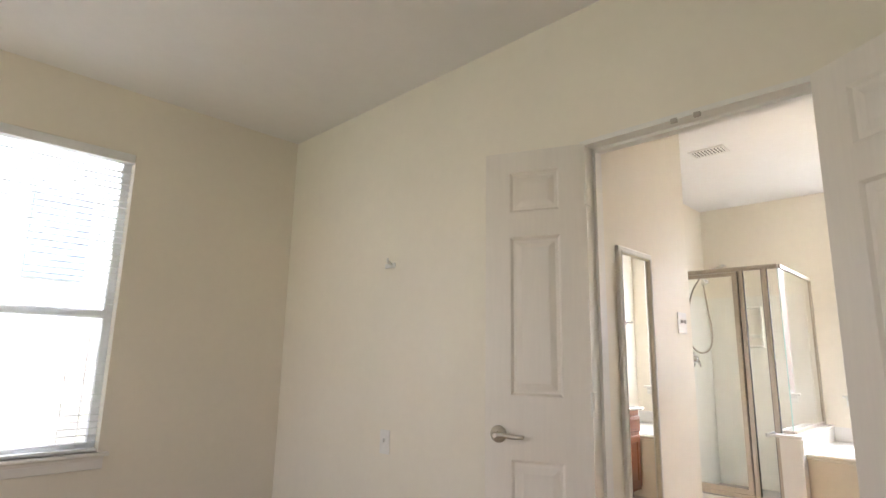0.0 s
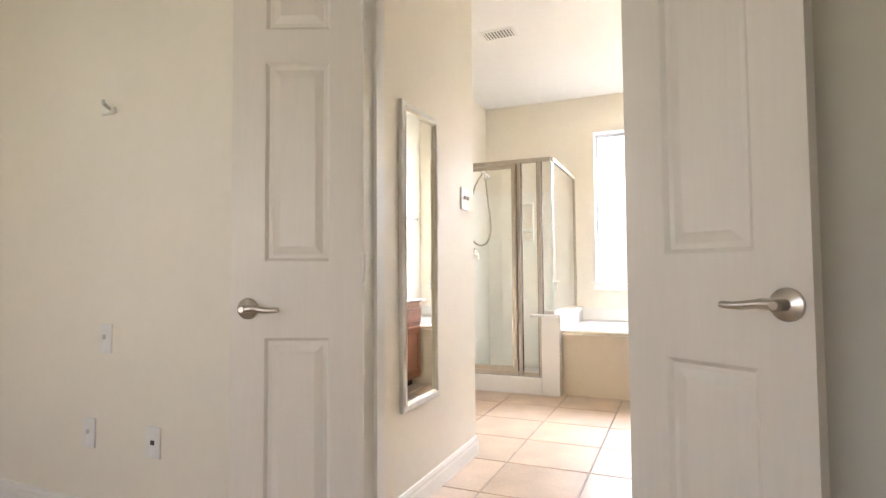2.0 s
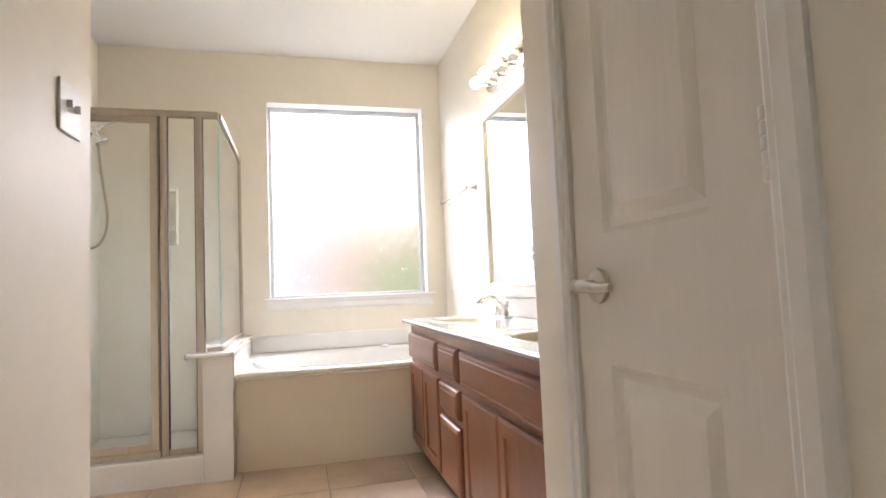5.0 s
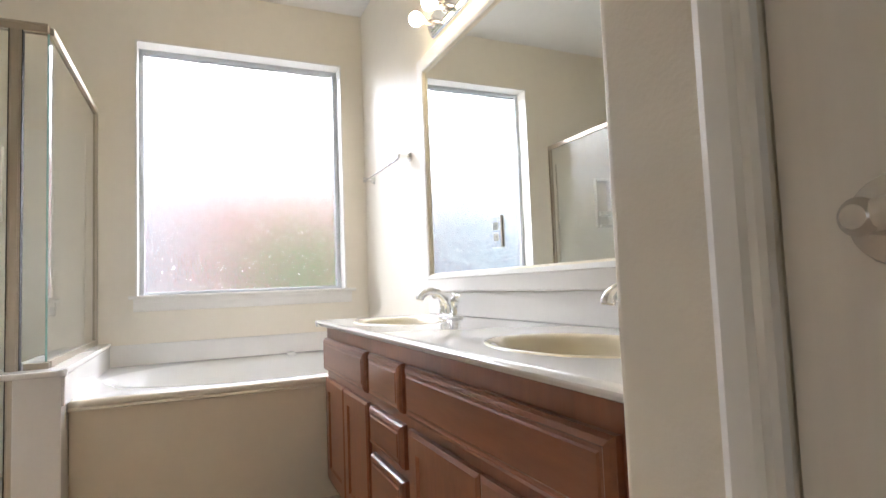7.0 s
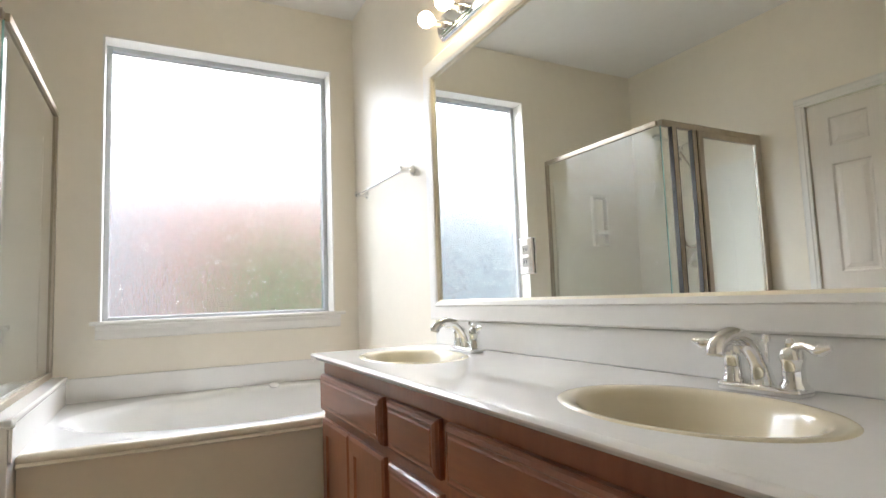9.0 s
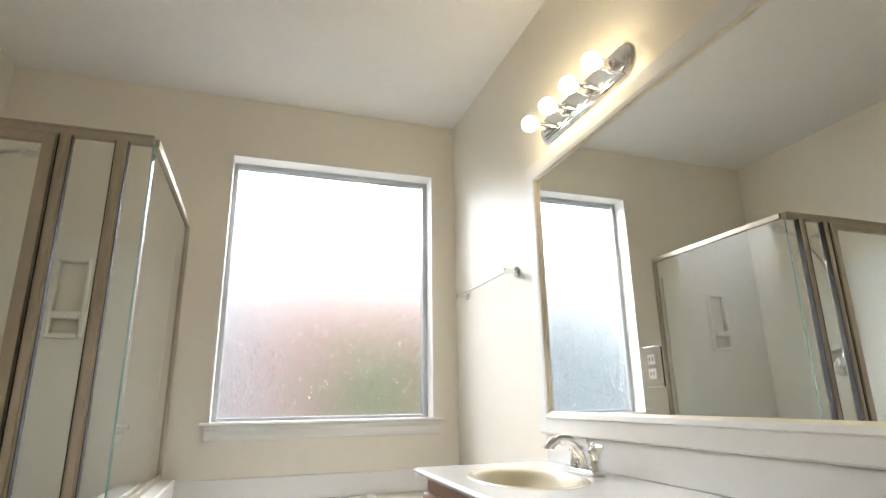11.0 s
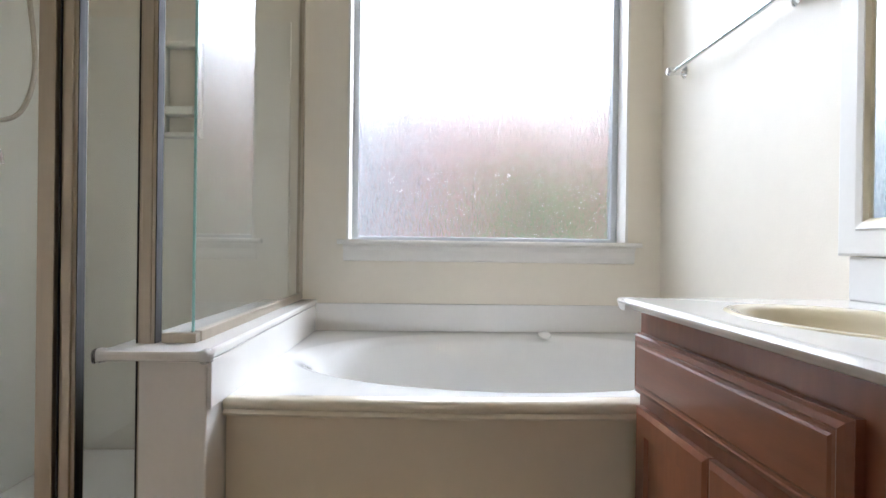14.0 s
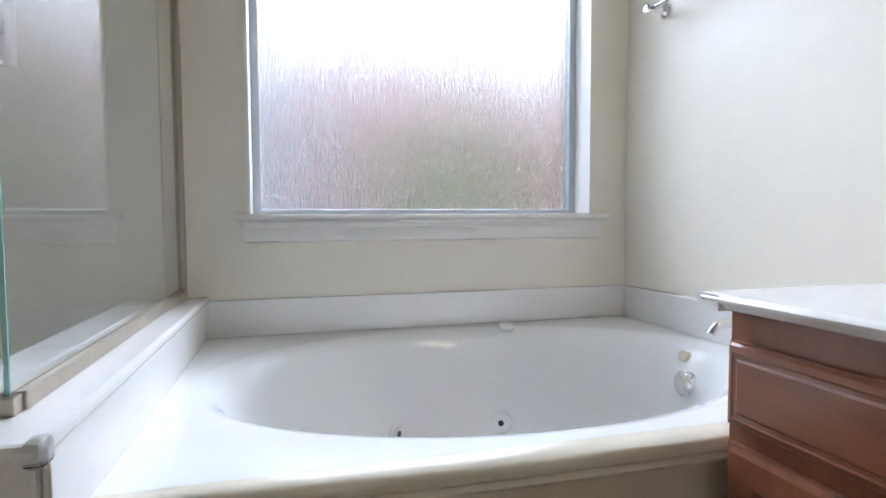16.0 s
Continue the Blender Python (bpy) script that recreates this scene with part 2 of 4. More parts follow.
def panelled(w, h, t, panels, rings, m, both=True):
    """A slab w x t x h (x, y from 0 to -t, z) with moulded panels (x0, x1, z0, z1); rings are (inset, depth)."""
    bm = bmesh.new()
    xs = sorted({0, w, *(p[0] for p in panels), *(p[1] for p in panels)})
    zs = sorted({0, h, *(p[2] for p in panels), *(p[3] for p in panels)})

    def face(y, sign):
        grid = {(i, k): bm.verts.new((x, y, z)) for i, x in enumerate(xs) for k, z in enumerate(zs)}
        for i in range(len(xs) - 1):
            for k in range(len(zs) - 1):
                loop = [grid[i, k], grid[i + 1, k], grid[i + 1, k + 1], grid[i, k + 1]]
                mx, mz = (xs[i] + xs[i + 1]) / 2, (zs[k] + zs[k + 1]) / 2
                hit = [p for p in panels if p[0] < mx < p[1] and p[2] < mz < p[3]]
                if hit:
                    x0, x1, z0, z1 = hit[0]
                    for inset, depth in rings:
                        q = [bm.verts.new((x, y - sign * depth, z)) for x, z in ((x0 + inset, z0 + inset), (x1 - inset, z0 + inset), (x1 - inset, z1 - inset), (x0 + inset, z1 - inset))]
                        for s in range(4):
                            bm.faces.new((loop[s], loop[(s + 1) % 4], q[(s + 1) % 4], q[s]))
                        loop = q
                bm.faces.new(loop)
        return grid

    f = face(0, 1)
    if both:
        g = face(-t, -1)
    else:
        g = {(i, k): bm.verts.new((x, -t, z)) for i, x in enumerate(xs) for k, z in enumerate(zs)}
        bm.faces.new([g[0, 0], g[len(xs) - 1, 0], g[len(xs) - 1, len(zs) - 1], g[0, len(zs) - 1]])
    nx, nz = len(xs) - 1, len(zs) - 1
    rim = [(i, 0) for i in range(nx)] + [(nx, k) for k in range(nz)] + [(i, nz) for i in range(nx, 0, -1)] + [(0, k) for k in range(nz, 0, -1)]
    for a, b in zip(rim, rim[1:] + rim[:1]):
        bm.faces.new((f[a], f[b], g[b], g[a]))
    bmesh.ops.transform(bm, matrix=m, verts=bm.verts[:])
    return bm


# ---------------- plan ----------------
DX, DX2 = 2.448, 2.568            # door wall of the bedroom
FZ = 0.03                       # top of the tiles
OY0, OY1, OZ = 0.682, 1.515, 2.052  # its opening
BY = 3.758                      # bedroom window wall
SY = 0.16                       # bedroom side wall
BW = -2.5                       # bedroom wall behind
BZ, CZ = 2.647, 2.74             # ceilings
HR, HL = 0.617, 1.644            # faces of the hall's walls
HRX, HLX = 3.49, 3.835          # their ends
VW = 0.03                       # vanity wall
LY = 2.46                       # far side wall of the bathroom
WX = 6.465                      # bathroom window wall
WY0, WY1, WZ0, WZ1 = 0.175, 1.358, 0.926, 2.385
PX = 6.59                       # window pane

# ---------------- structure ----------------
S = "structure"
solo("floor", box(BW - 0.2, WX + 0.2, -0.2, BY + 0.2, -0.15, FZ - 0.006), M_GROUT, "grout bed under beige floor tiles", "floor", S)
solo("ceiling_bedroom", box(BW - 0.2, DX, SY - 0.2, BY + 0.2, BZ, BZ + 0.12), M_CEIL, "white textured bedroom ceiling", "ceiling", S)
solo("ceiling_bathroom", box(DX2, WX + 0.2, -0.2, BY + 0.2, CZ, CZ + 0.12), M_CEIL, "white textured bathroom ceiling", "ceiling", S)
solo("wall_door", boxes((DX, DX2, OY1, BY + 0.2, 0, 2.9), (DX, DX2, -0.2, OY0, 0, 2.9), (DX, DX2, OY0, OY1, OZ, 2.9)), M_WALL, "cream wall with the double door opening", "wall", S)
BWX0, BWX1, BWZ0, BWZ1 = 0.504, 1.444, 0.68, 2.281
solo("wall_bedroom_window", boxes((BW - 0.2, BWX0, BY, BY + 0.15, 0, 2.75), (BWX1, DX, BY, BY + 0.15, 0, 2.75), (BWX0, BWX1, BY, BY + 0.15, 0, BWZ0), (BWX0, BWX1, BY, BY + 0.15, BWZ1, 2.75)), M_WALL, "cream bedroom wall round a window", "wall", S)
solo("wall_bedroom_side", boxes((BW - 0.2, 0.89, SY - 0.12, SY, 0, 2.75), (1.70, DX, SY - 0.12, SY, 0, 2.75), (0.89, 1.70, SY - 0.12, SY, 2.05, 2.75)), M_WALL, "cream bedroom side wall with a door", "wall", S)
# out of view; its window opening is assumed, for the fill lamp
solo("wall_bedroom_back", boxes((BW - 0.12, BW, SY, 1.0, 0, 2.75), (BW - 0.12, BW, 2.8, BY, 0, 2.75), (BW - 0.12, BW, 1.0, 2.8, 0, 0.75), (BW - 0.12, BW, 1.0, 2.8, 2.15, 2.75)), M_WALL, "cream bedroom wall, out of view, with an assumed window opening", "wall", S)
CX0, CX1 = 2.80, 3.292         # closet door opening in the hall wall
solo("wall_hall_closet", add_box(boxes((DX2, CX0, 0.0, HR, 0, CZ), (CX0, CX1, 0.0, HR, 2.05, CZ), (CX0, CX1, 0.0, 0.1, 0, 2.05)), CX1, HRX, -0.05, HR, -0.05, CZ + 0.05, bevel=0.014, seg=4), M_WALL, "cream hall wall round a narrow closet", "wall", S)
solo("wall_hall_mirror", box(DX2, HLX, HL, LY + 0.12, 0, CZ, bevel=0.008), M_WALL, "cream hall wall that carries a tall mirror", "wall", S)
solo("wall_vanity", box(DX2, WX + 0.12, -0.12, VW, 0, CZ), M_WALL, "cream wall behind the vanity and bathtub", "wall", S)
WDX0, WDX1 = 4.39, 5.12
solo("wall_bathroom_far", boxes((HLX, WDX0, LY, LY + 0.12, 0, CZ), (WDX1, WX + 0.12, LY, LY + 0.12, 0, CZ), (WDX0, WDX1, LY, LY + 0.12, 2.05, CZ)), M_WALL, "cream bathroom wall with a panel door", "wall", S)
solo("wall_bathroom_window", boxes((WX, WX + 0.2, 0, WY0, 0, CZ), (WX, WX + 0.2, WY1, LY, 0, CZ), (WX, WX + 0.2, WY0, WY1, 0, WZ0), (WX, WX + 0.2, WY0, WY1, WZ1, CZ)), M_WALL, "cream bathroom wall round a large window", "wall", S)

# unseen box, added so no sun or sky leaks round the ajar door
solo("wall_daylight_stop", boxes((0.7, 1.9, -0.2, -0.12, 0, 2.3), (0.7, 0.8, -0.12, 0.04, 0, 2.3), (1.8, 1.9, -0.12, 0.04, 0, 2.3), (0.8, 1.8, -0.12, 0.04, 2.2, 2.3)), M_WALL, "cream box added behind the bedroom door to keep outside light out", "wall", S)

BASEB = [(0, 0), (0.014, 0), (0.014, 0.06), (0.011, 0.072), (0.011, 0.082), (0.006, 0.095), (0, 0.098)]


def baseboard(a, b, out):
    solo("baseboard", sweep(BASEB, (*a, FZ), (*b, FZ), (*out, 0)), M_TRIM, "white moulded baseboard along the wall", "baseboard", S)


baseboard((BW, BY), (DX, BY), (0, -1))
baseboard((DX, OY1 + 0.06), (DX, BY - 0.014), (-1, 0))
baseboard((DX, SY), (DX, OY0 - 0.06), (-1, 0))
baseboard((1.76, SY), (DX - 0.014, SY), (0, 1))
baseboard((DX2 + 0.02, HL), (HLX, HL), (0, -1))
baseboard((HLX, HL), (HLX, LY), (1, 0))
baseboard((CX1 + 0.06, HR), (HRX, HR), (0, 1))
baseboard((HRX, 0.58), (HRX, HR), (1, 0))
baseboard((HLX + 0.014, LY), (WDX0 - 0.07, LY), (0, -1))
baseboard((WDX1 + 0.07, LY), (5.33, LY), (0, -1))

CASE = [(0, 0), (0.010, 0), (0.013, 0.006), (0.013, 0.014), (0.017, 0.02), (0.017, 0.044), (0.012, 0.052), (0.009, 0.057), (0, 0.057)]


def casing(name, at, along, out, u0, u1, top):
    """Door casing round an opening from u0 to u1 on a wall: at + along * u."""
    at, along, out = Vector(at), Vector(along), Vector(out)
    t = thing(name, at + along * u0, "white moulded casing round a door opening", "door casing", kind=S)
    part("side_casing", sweep(CASE, at + along * u0, at + along * u0 + Vector((0, 0, top)), out, -along), M_TRIM, t)
    part("side_casing", sweep(CASE, at + along * u1, at + along * u1 + Vector((0, 0, top)), out, along), M_TRIM, t)
    part("head_casing", sweep(CASE, at + along * (u0 - 0.057) + Vector((0, 0, top)), at + along * (u1 + 0.057) + Vector((0, 0, top)), out), M_TRIM, t)


casing("trim_hall_opening", (DX2, 0, 0), (0, 1, 0), (1, 0, 0), OY0 + 0.037, OY1 - 0.012, OZ)
casing("trim_closet", (0, HR, 0), (1, 0, 0), (0, 1, 0), CX0 + 0.0, CX1 + 0.0, 2.05)
casing("trim_side_door", (0, SY, 0), (1, 0, 0), (0, 1, 0), 0.89, 1.70, 2.05)
casing("trim_far_door", (0, LY, 0), (1, 0, 0), (0, -1, 0), WDX0, WDX1, 2.05)
jamb = thing("trim_double_door_jamb", (DX, OY1, 0), "white door jamb lining with roller catches on the head", "door jamb", kind=S)
part("side_jamb", boxes((DX - 0.012, DX2 + 0.002, OY1 - 0.018, OY1 + 0.002, 0, OZ), (DX + 0.05, DX + 0.085, OY1 - 0.03, OY1 - 0.018, 0, OZ - 0.018)), M_TRIM, jamb)
part("side_jamb", boxes((DX - 0.012, DX2 + 0.002, OY0 - 0.002, OY0 + 0.018, 0, OZ), (DX + 0.05, DX + 0.085, OY0 + 0.018, OY0 + 0.03, 0, OZ - 0.018)), M_TRIM, jamb)
part("head_jamb", boxes((DX - 0.012, DX2 + 0.002, OY0 + 0.018, OY1 - 0.018, OZ - 0.018, OZ + 0.002), (DX + 0.05, DX + 0.085, OY0 + 0.018, OY1 - 0.018, OZ - 0.03, OZ - 0.018)), M_TRIM, jamb)
for yy in (1.14, 1.06):
    part("catch", box(DX - 0.016, DX - 0.004, yy - 0.012, yy + 0.012, OZ - 0.03, OZ - 0.012, bevel=0.003), M_NICKEL, jamb, "small metal roller catch")


# ---------------- doors ----------------
RINGS = [(0.010, 0.009), (0.022, 0.009), (0.046, 0.002)]


def lever(door, place, out, along):
    """A lever handle on a door face: out of the face, lever running along."""
    place, out, along = Vector(place), Vector(out).normalized(), Vector(along).normalized()
    turn = out.to_track_quat("Z", "Y").to_matrix().to_4x4()
    at = Matrix.Translation(place) @ turn
    h = part("handle", lathe([(0.032, 0), (0.033, 0.004), (0.031, 0.009), (0.022, 0.013), (0.012, 0.016), (0.0115, 0.045), (0.013, 0.052), (0.008, 0.058)], at), M_NICKEL, door, "brushed nickel lever handle", 40)
    p = place + out * 0.046
    part("lever", tube(arc([p - along * 0.004, p + along * 0.03 + Vector((0, 0, 0.002)), p + along * 0.07 - Vector((0, 0, 0.003)), p + along * 0.108 - Vector((0, 0, 0.002))], 5), [0.011] * 6 + [0.009] * 5 + [0.008] * 4 + [0.006], 12), M_NICKEL, h, "", 40)


def hinge(door, x, y, z, leaf=True):
    k = part("hinge", tube([(x, y, z - 0.045), (x, y, z + 0.045)], 0.0055, 10), M_TRIM, door, "painted butt hinge", 40)
    for i in range(5):
        c = z - 0.036 + i * 0.018
        part("knuckle", tube([(x, y, c - 0.0083), (x, y, c - 0.0075), (x, y, c + 0.0075), (x, y, c + 0.0083)], [0.006, 0.0075, 0.0075, 0.006], 12), M_TRIM, k, "", 40)
    if leaf:
        part("hinge_leaf", box(x, x + 0.036, y - 0.003, y + 0.003, z - 0.045, z + 0.045, bevel=0.002), M_TRIM, k)


def door(name, hx, hy, angle, w, label, kind=S, panels=None, zh=0.905, lever_side=(1, -1), h=2.0, proud=0.0, backset=0.055, hinges=(0.25, 1.03, 1.83)):
    """A panelled door leaf hinged at (hx, hy), running off at the angle."""
    m = pose(hx, hy, 0.04, 0, 0, angle)
    t = thing(name, (hx, hy, 0), label, "door", kind=kind)
    if panels is None:
        s = 0.105 if w < 0.5 else 0.11
        cols = [(s, w - s)] if w < 0.5 else [(s, w / 2 - 0.05), (w / 2 + 0.05, w - s)]
        panels = [(a, b, z0, z1) for a, b in cols for z0, z1 in ((0.19, 0.775), (1.01, 1.635), (1.74, 1.91))]
    part("leaf", panelled(w, h, 0.035, panels, RINGS, m), M_DOOR, t)
    a = radians(angle)
    along, nrm = Vector((math.cos(a), math.sin(a), 0)), Vector((-math.sin(a), math.cos(a), 0))
    for s in lever_side:
        base = Vector((hx, hy, zh)) + along * (w - backset) + nrm * (0 if s > 0 else -0.035)
        lever(t, base, nrm * s, -along)
    for z in hinges:
        hinge(t, hx, hy + proud, z, not proud)
    return t


LW = 0.412
# leaves swing into the bedroom
door("door_1", DX - 0.014, OY1 - 0.02, 112, LW, "white moulded panel door leaf standing open")
door("door_2", DX - 0.014, OY0 + 0.02, 237, LW, "white moulded panel door leaf standing open beside the wall", zh=0.945, backset=0.045)
door("door_3", CX0 + 0.003, HR - 0.006, 0, CX1 - CX0 - 0.006, "white moulded closet door, closed", lever_side=(1,), zh=0.955, proud=0.011, backset=0.085, hinges=(0.25, 1.115, 1.83))
door("door_4", 0.893, SY + 0.002, 11.5, 0.804, "white moulded bedroom door standing ajar", lever_side=(1,))
door("door_5", WDX0 + 0.003, LY + 0.04, 0, WDX1 - WDX0 - 0.006, "white moulded bathroom panel door, closed", lever_side=(-1,))

# ---------------- bathroom window ----------------
w1 = thing("window_1", (WX, 0.8, WZ0), "large fixed window with rain-patterned obscure glass", "window", kind=S)
f = 0.034
wf = part("window_frame", boxes((PX - 0.02, PX + 0.03, WY0, WY0 + f, WZ0, WZ1), (PX - 0.02, PX + 0.03, WY1 - f, WY1, WZ0, WZ1), (PX - 0.02, PX + 0.03, WY0 + f, WY1 - f, WZ0, WZ0 + 0.018), (PX - 0.02, PX + 0.03, WY0 + f, WY1 - f, WZ1 - f, WZ1), bevel=0.003), material("grey_window_frame", (0.50, 0.52, 0.54), 0.4, 0.3), w1, "grey metal frame")
pane = part("pane", box(PX, PX + 0.005, WY0 + f, WY1 - f, WZ0 + 0.018, WZ1 - f), M_RAIN, w1, "rain-patterned obscure glass")
pane.visible_shadow = False
part("reveal", boxes((WX - 0.004, PX - 0.02, WY0 - 0.002, WY0 + 0.008, WZ0, WZ1), (WX - 0.004, PX - 0.02, WY1 - 0.008, WY1 + 0.002, WZ0, WZ1), (WX - 0.004, PX - 0.02, WY0, WY1, WZ1 - 0.008, WZ1 + 0.002)), M_TRIM, w1, "white painted reveal")
part("window_sill", sweep([(-0.10, 0), (0.028, 0), (0.034, 0.006), (0.034, 0.014), (0.028, 0.02), (-0.10, 0.02)], (WX, WY0 - 0.055, WZ0 - 0.018), (WX, WY1 + 0.035, WZ0 - 0.018), (-1, 0, 0)), M_TRIM, w1, "white painted sill")
part("apron", sweep([(0, 0), (0.010, 0.004), (0.013, 0.02), (0.013, 0.045), (0.022, 0.062), (0.022, 0.068), (0, 0.068)], (WX, WY0 - 0.03, WZ0 - 0.087), (WX, WY1 + 0.012, WZ0 - 0.087), (-1, 0, 0)), M_TRIM, w1)

# ---------------- bedroom window ----------------
w2 = thing("window_2", (1.03, BY, BWZ0), "white sash window behind lowered open blinds", "window", kind=S)
y0, y1 = BY + 0.07, BY + 0.11
part("window_frame", boxes((BWX0, BWX0 + 0.04, y0, y1, BWZ0, BWZ1), (BWX1 - 0.04, BWX1, y0, y1, BWZ0, BWZ1), (BWX0 + 0.04, BWX1 - 0.04, y0, y1, BWZ0, BWZ0 + 0.04), (BWX0 + 0.04, BWX1 - 0.04, y0, y1, BWZ1 - 0.04, BWZ1), bevel=0.003), M_FRAME, w2)
part("meeting_rail", box(BWX0 + 0.04, BWX1 - 0.04, y0 - 0.015, y1, 1.36, 1.40, bevel=0.003), M_FRAME, w2)
for z0, z1 in ((BWZ0 + 0.04, 1.36), (1.40, BWZ1 - 0.04)):
    p = part("pane", box(BWX0 + 0.04, BWX1 - 0.04, y0 + 0.02, y0 + 0.024, z0, z1), M_GLASS, w2, "clear glass")
    p.visible_shadow = False
part("window_sill", sweep([(-0.07, 0), (0.03, 0), (0.036, 0.006), (0.036, 0.014), (0.03, 0.02), (-0.07, 0.02)], (BWX0 - 0.04, BY, BWZ0 - 0.02), (BWX1 + 0.045, BY, BWZ0 - 0.02), (0, -1, 0)), M_TRIM, w2, "white painted sill")
part("apron", sweep([(0, 0), (0.013, 0.004), (0.013, 0.045), (0.02, 0.062), (0, 0.062)], (BWX0 - 0.02, BY, BWZ0 - 0.083), (BWX1 + 0.025, BY, BWZ0 - 0.083), (0, -1, 0)), M_TRIM, w2)
bl = thing("window_blind", (1.03, BY + 0.03, BWZ0), "white horizontal slat blind, lowered with open slats", "blind")
part("headrail", box(BWX0 + 0.005, BWX1 - 0.005, BY - 0.005, BY + 0.045, BWZ1 - 0.055, BWZ1 - 0.002, bevel=0.004), M_BLIND, bl)
part("bottom_rail", box(BWX0 + 0.008, BWX1 - 0.008, BY + 0.005, BY + 0.04, BWZ0 + 0.004, BWZ0 + 0.02, bevel=0.003), M_BLIND, bl)
slat = None
for i in range(44):
    z = BWZ0 + 0.05 + i * 0.0335
    if slat is None:
        slat = part("slat", box(BWX0 + 0.008, BWX1 - 0.008, BY + 0.006, BY + 0.04, z - 0.0008, z + 0.0008), M_BLIND, bl)
    else:
        s = new("slat", slat.data)
        s.parent = bl
        s.location = (0, 0, i * 0.0335)
for xx in (0.72, 1.34):
    part("ladder_cord", box(xx - 0.001, xx + 0.001, BY + 0.003, BY + 0.005, BWZ0 + 0.01, BWZ1 - 0.05), M_BLIND, bl)

# ---------------- shower ----------------
SX = 5.427                      # front glass
GY = 1.551                      # side glass
CAPZ = 0.676
SHZ = 1.957
solo("wall_shower_knee", box(5.345, WX, 1.49, 1.633, 0, CAPZ - 0.022, bevel=0.004), M_SPLASH, "low white wall between bathtub and shower", "wall", S)
cap = thing("trim_knee_wall_cap", (5.33, 1.558, CAPZ), "white cultured marble cap on the low wall", "wall cap", kind=S)
part("cap", box(5.314, WX, 1.476, 1.706, CAPZ - 0.022, CAPZ, bevel=0.007), M_SPLASH, cap)
for yy in (1.481, 1.7):
    part("corner_guard", box(5.305, 5.339, yy - 0.012, yy + 0.012, CAPZ - 0.027, CAPZ + 0.005, bevel=0.009, seg=3), M_CLEARP, cap, "clear plastic corner guard")
solo("shower_pan", boxes((5.36, 5.445, 1.635, LY, 0, 0.165), (5.445, WX - 0.02, 1.635, LY - 0.02, 0, 0.06), bevel=0.01), M_ACRYL, "white shower pan with a raised kerb", "shower pan")
solo("shower_drain", lathe([(0.045, 0), (0.045, 0.003), (0.035, 0.004)], Matrix.Translation((5.95, 2.1, 0.0605))), M_NICKEL, "round metal drain cover in the shower pan", "drain")
sur = thing("shower_surround", (WX, LY, 0), "white moulded shower wall panels with soap niches", "shower surround", kind=S)
NZ0, NZ1 = 1.35, 1.70         # soap niches
part("back_panel", boxes((WX - 0.02, WX - 0.002, 1.60, 1.97, 0.06, 1.82), (WX - 0.02, WX - 0.002, 2.09, LY - 0.004, 0.06, 1.82), (WX - 0.02, WX - 0.002, 1.97, 2.09, 0.06, NZ0), (WX - 0.02, WX - 0.002, 1.97, 2.09, NZ1, 1.82)), M_SURR, sur)
part("side_panel", box(5.455, WX - 0.02, LY - 0.022, LY - 0.002, 0.06, 1.82), M_SURR, sur)
part("soap_niche", boxes((WX - 0.045, WX - 0.004, 1.95, 1.97, NZ0 - 0.02, NZ1 + 0.02), (WX - 0.045, WX - 0.004, 2.09, 2.11, NZ0 - 0.02, NZ1 + 0.02), (WX - 0.06, WX - 0.004, 1.97, 2.09, NZ0 - 0.02, NZ0), (WX - 0.06, WX - 0.004, 1.97, 2.09, NZ0 + 0.07, NZ0 + 0.105), (WX - 0.045, WX - 0.004, 1.97, 2.09, NZ1, NZ1 + 0.02), bevel=0.006), M_SURR, sur)

enc = thing("shower_enclosure", (SX, 2.0, 0.165), "framed glass shower enclosure, bronze-toned metal, door closed", "shower enclosure")
H0 = 0.167
part("top_rail", boxes((SX - 0.016, SX + 0.016, GY, LY, SHZ - 0.035, SHZ), (SX - 0.02, SX + 0.02, GY, LY, SHZ - 0.008, SHZ), bevel=0.002), M_ALU, enc)
part("side_top_rail", box(SX + 0.016, WX, GY - 0.014, GY + 0.014, SHZ - 0.03, SHZ, bevel=0.002), M_ALU, enc)
part("side_bottom_rail", box(SX + 0.01, WX, GY - 0.014, GY + 0.014, CAPZ, CAPZ + 0.025, bevel=0.002), M_ALU, enc)
part("wall_channel", box(WX - 0.022, WX, GY - 0.014, GY + 0.014, CAPZ + 0.025, SHZ - 0.03, bevel=0.002), M_ALU, enc)
part("corner_rail", box(SX - 0.014, SX + 0.014, GY - 0.01, 1.618, CAPZ, CAPZ + 0.022, bevel=0.002), M_ALU, enc)
part("post", boxes((SX - 0.018, SX + 0.018, 1.63, 1.668, H0, SHZ - 0.035), (SX - 0.022, SX - 0.016, 1.638, 1.66, H0, SHZ - 0.035), bevel=0.002), M_ALU, enc)
part("gasket", boxes((SX - 0.02, SX + 0.01, 1.668, 1.6705, H0, SHZ - 0.035), (SX - 0.02, SX + 0.01, 1.6275, 1.63, CAPZ, SHZ - 0.035)), M_ALUD, enc)
part("latch_post", boxes((SX - 0.02, SX + 0.018, 1.803, 1.838, H0, SHZ - 0.035), (SX - 0.026, SX - 0.018, 1.811, 1.83, H0, SHZ - 0.035), bevel=0.002), M_ALU, enc)
part("gasket", boxes((SX - 0.02, SX + 0.01, 1.8005, 1.803, H0, SHZ - 0.035), (SX - 0.024, SX + 0.01, 1.838, 1.8405, H0, SHZ - 0.035)), M_ALUD, enc)
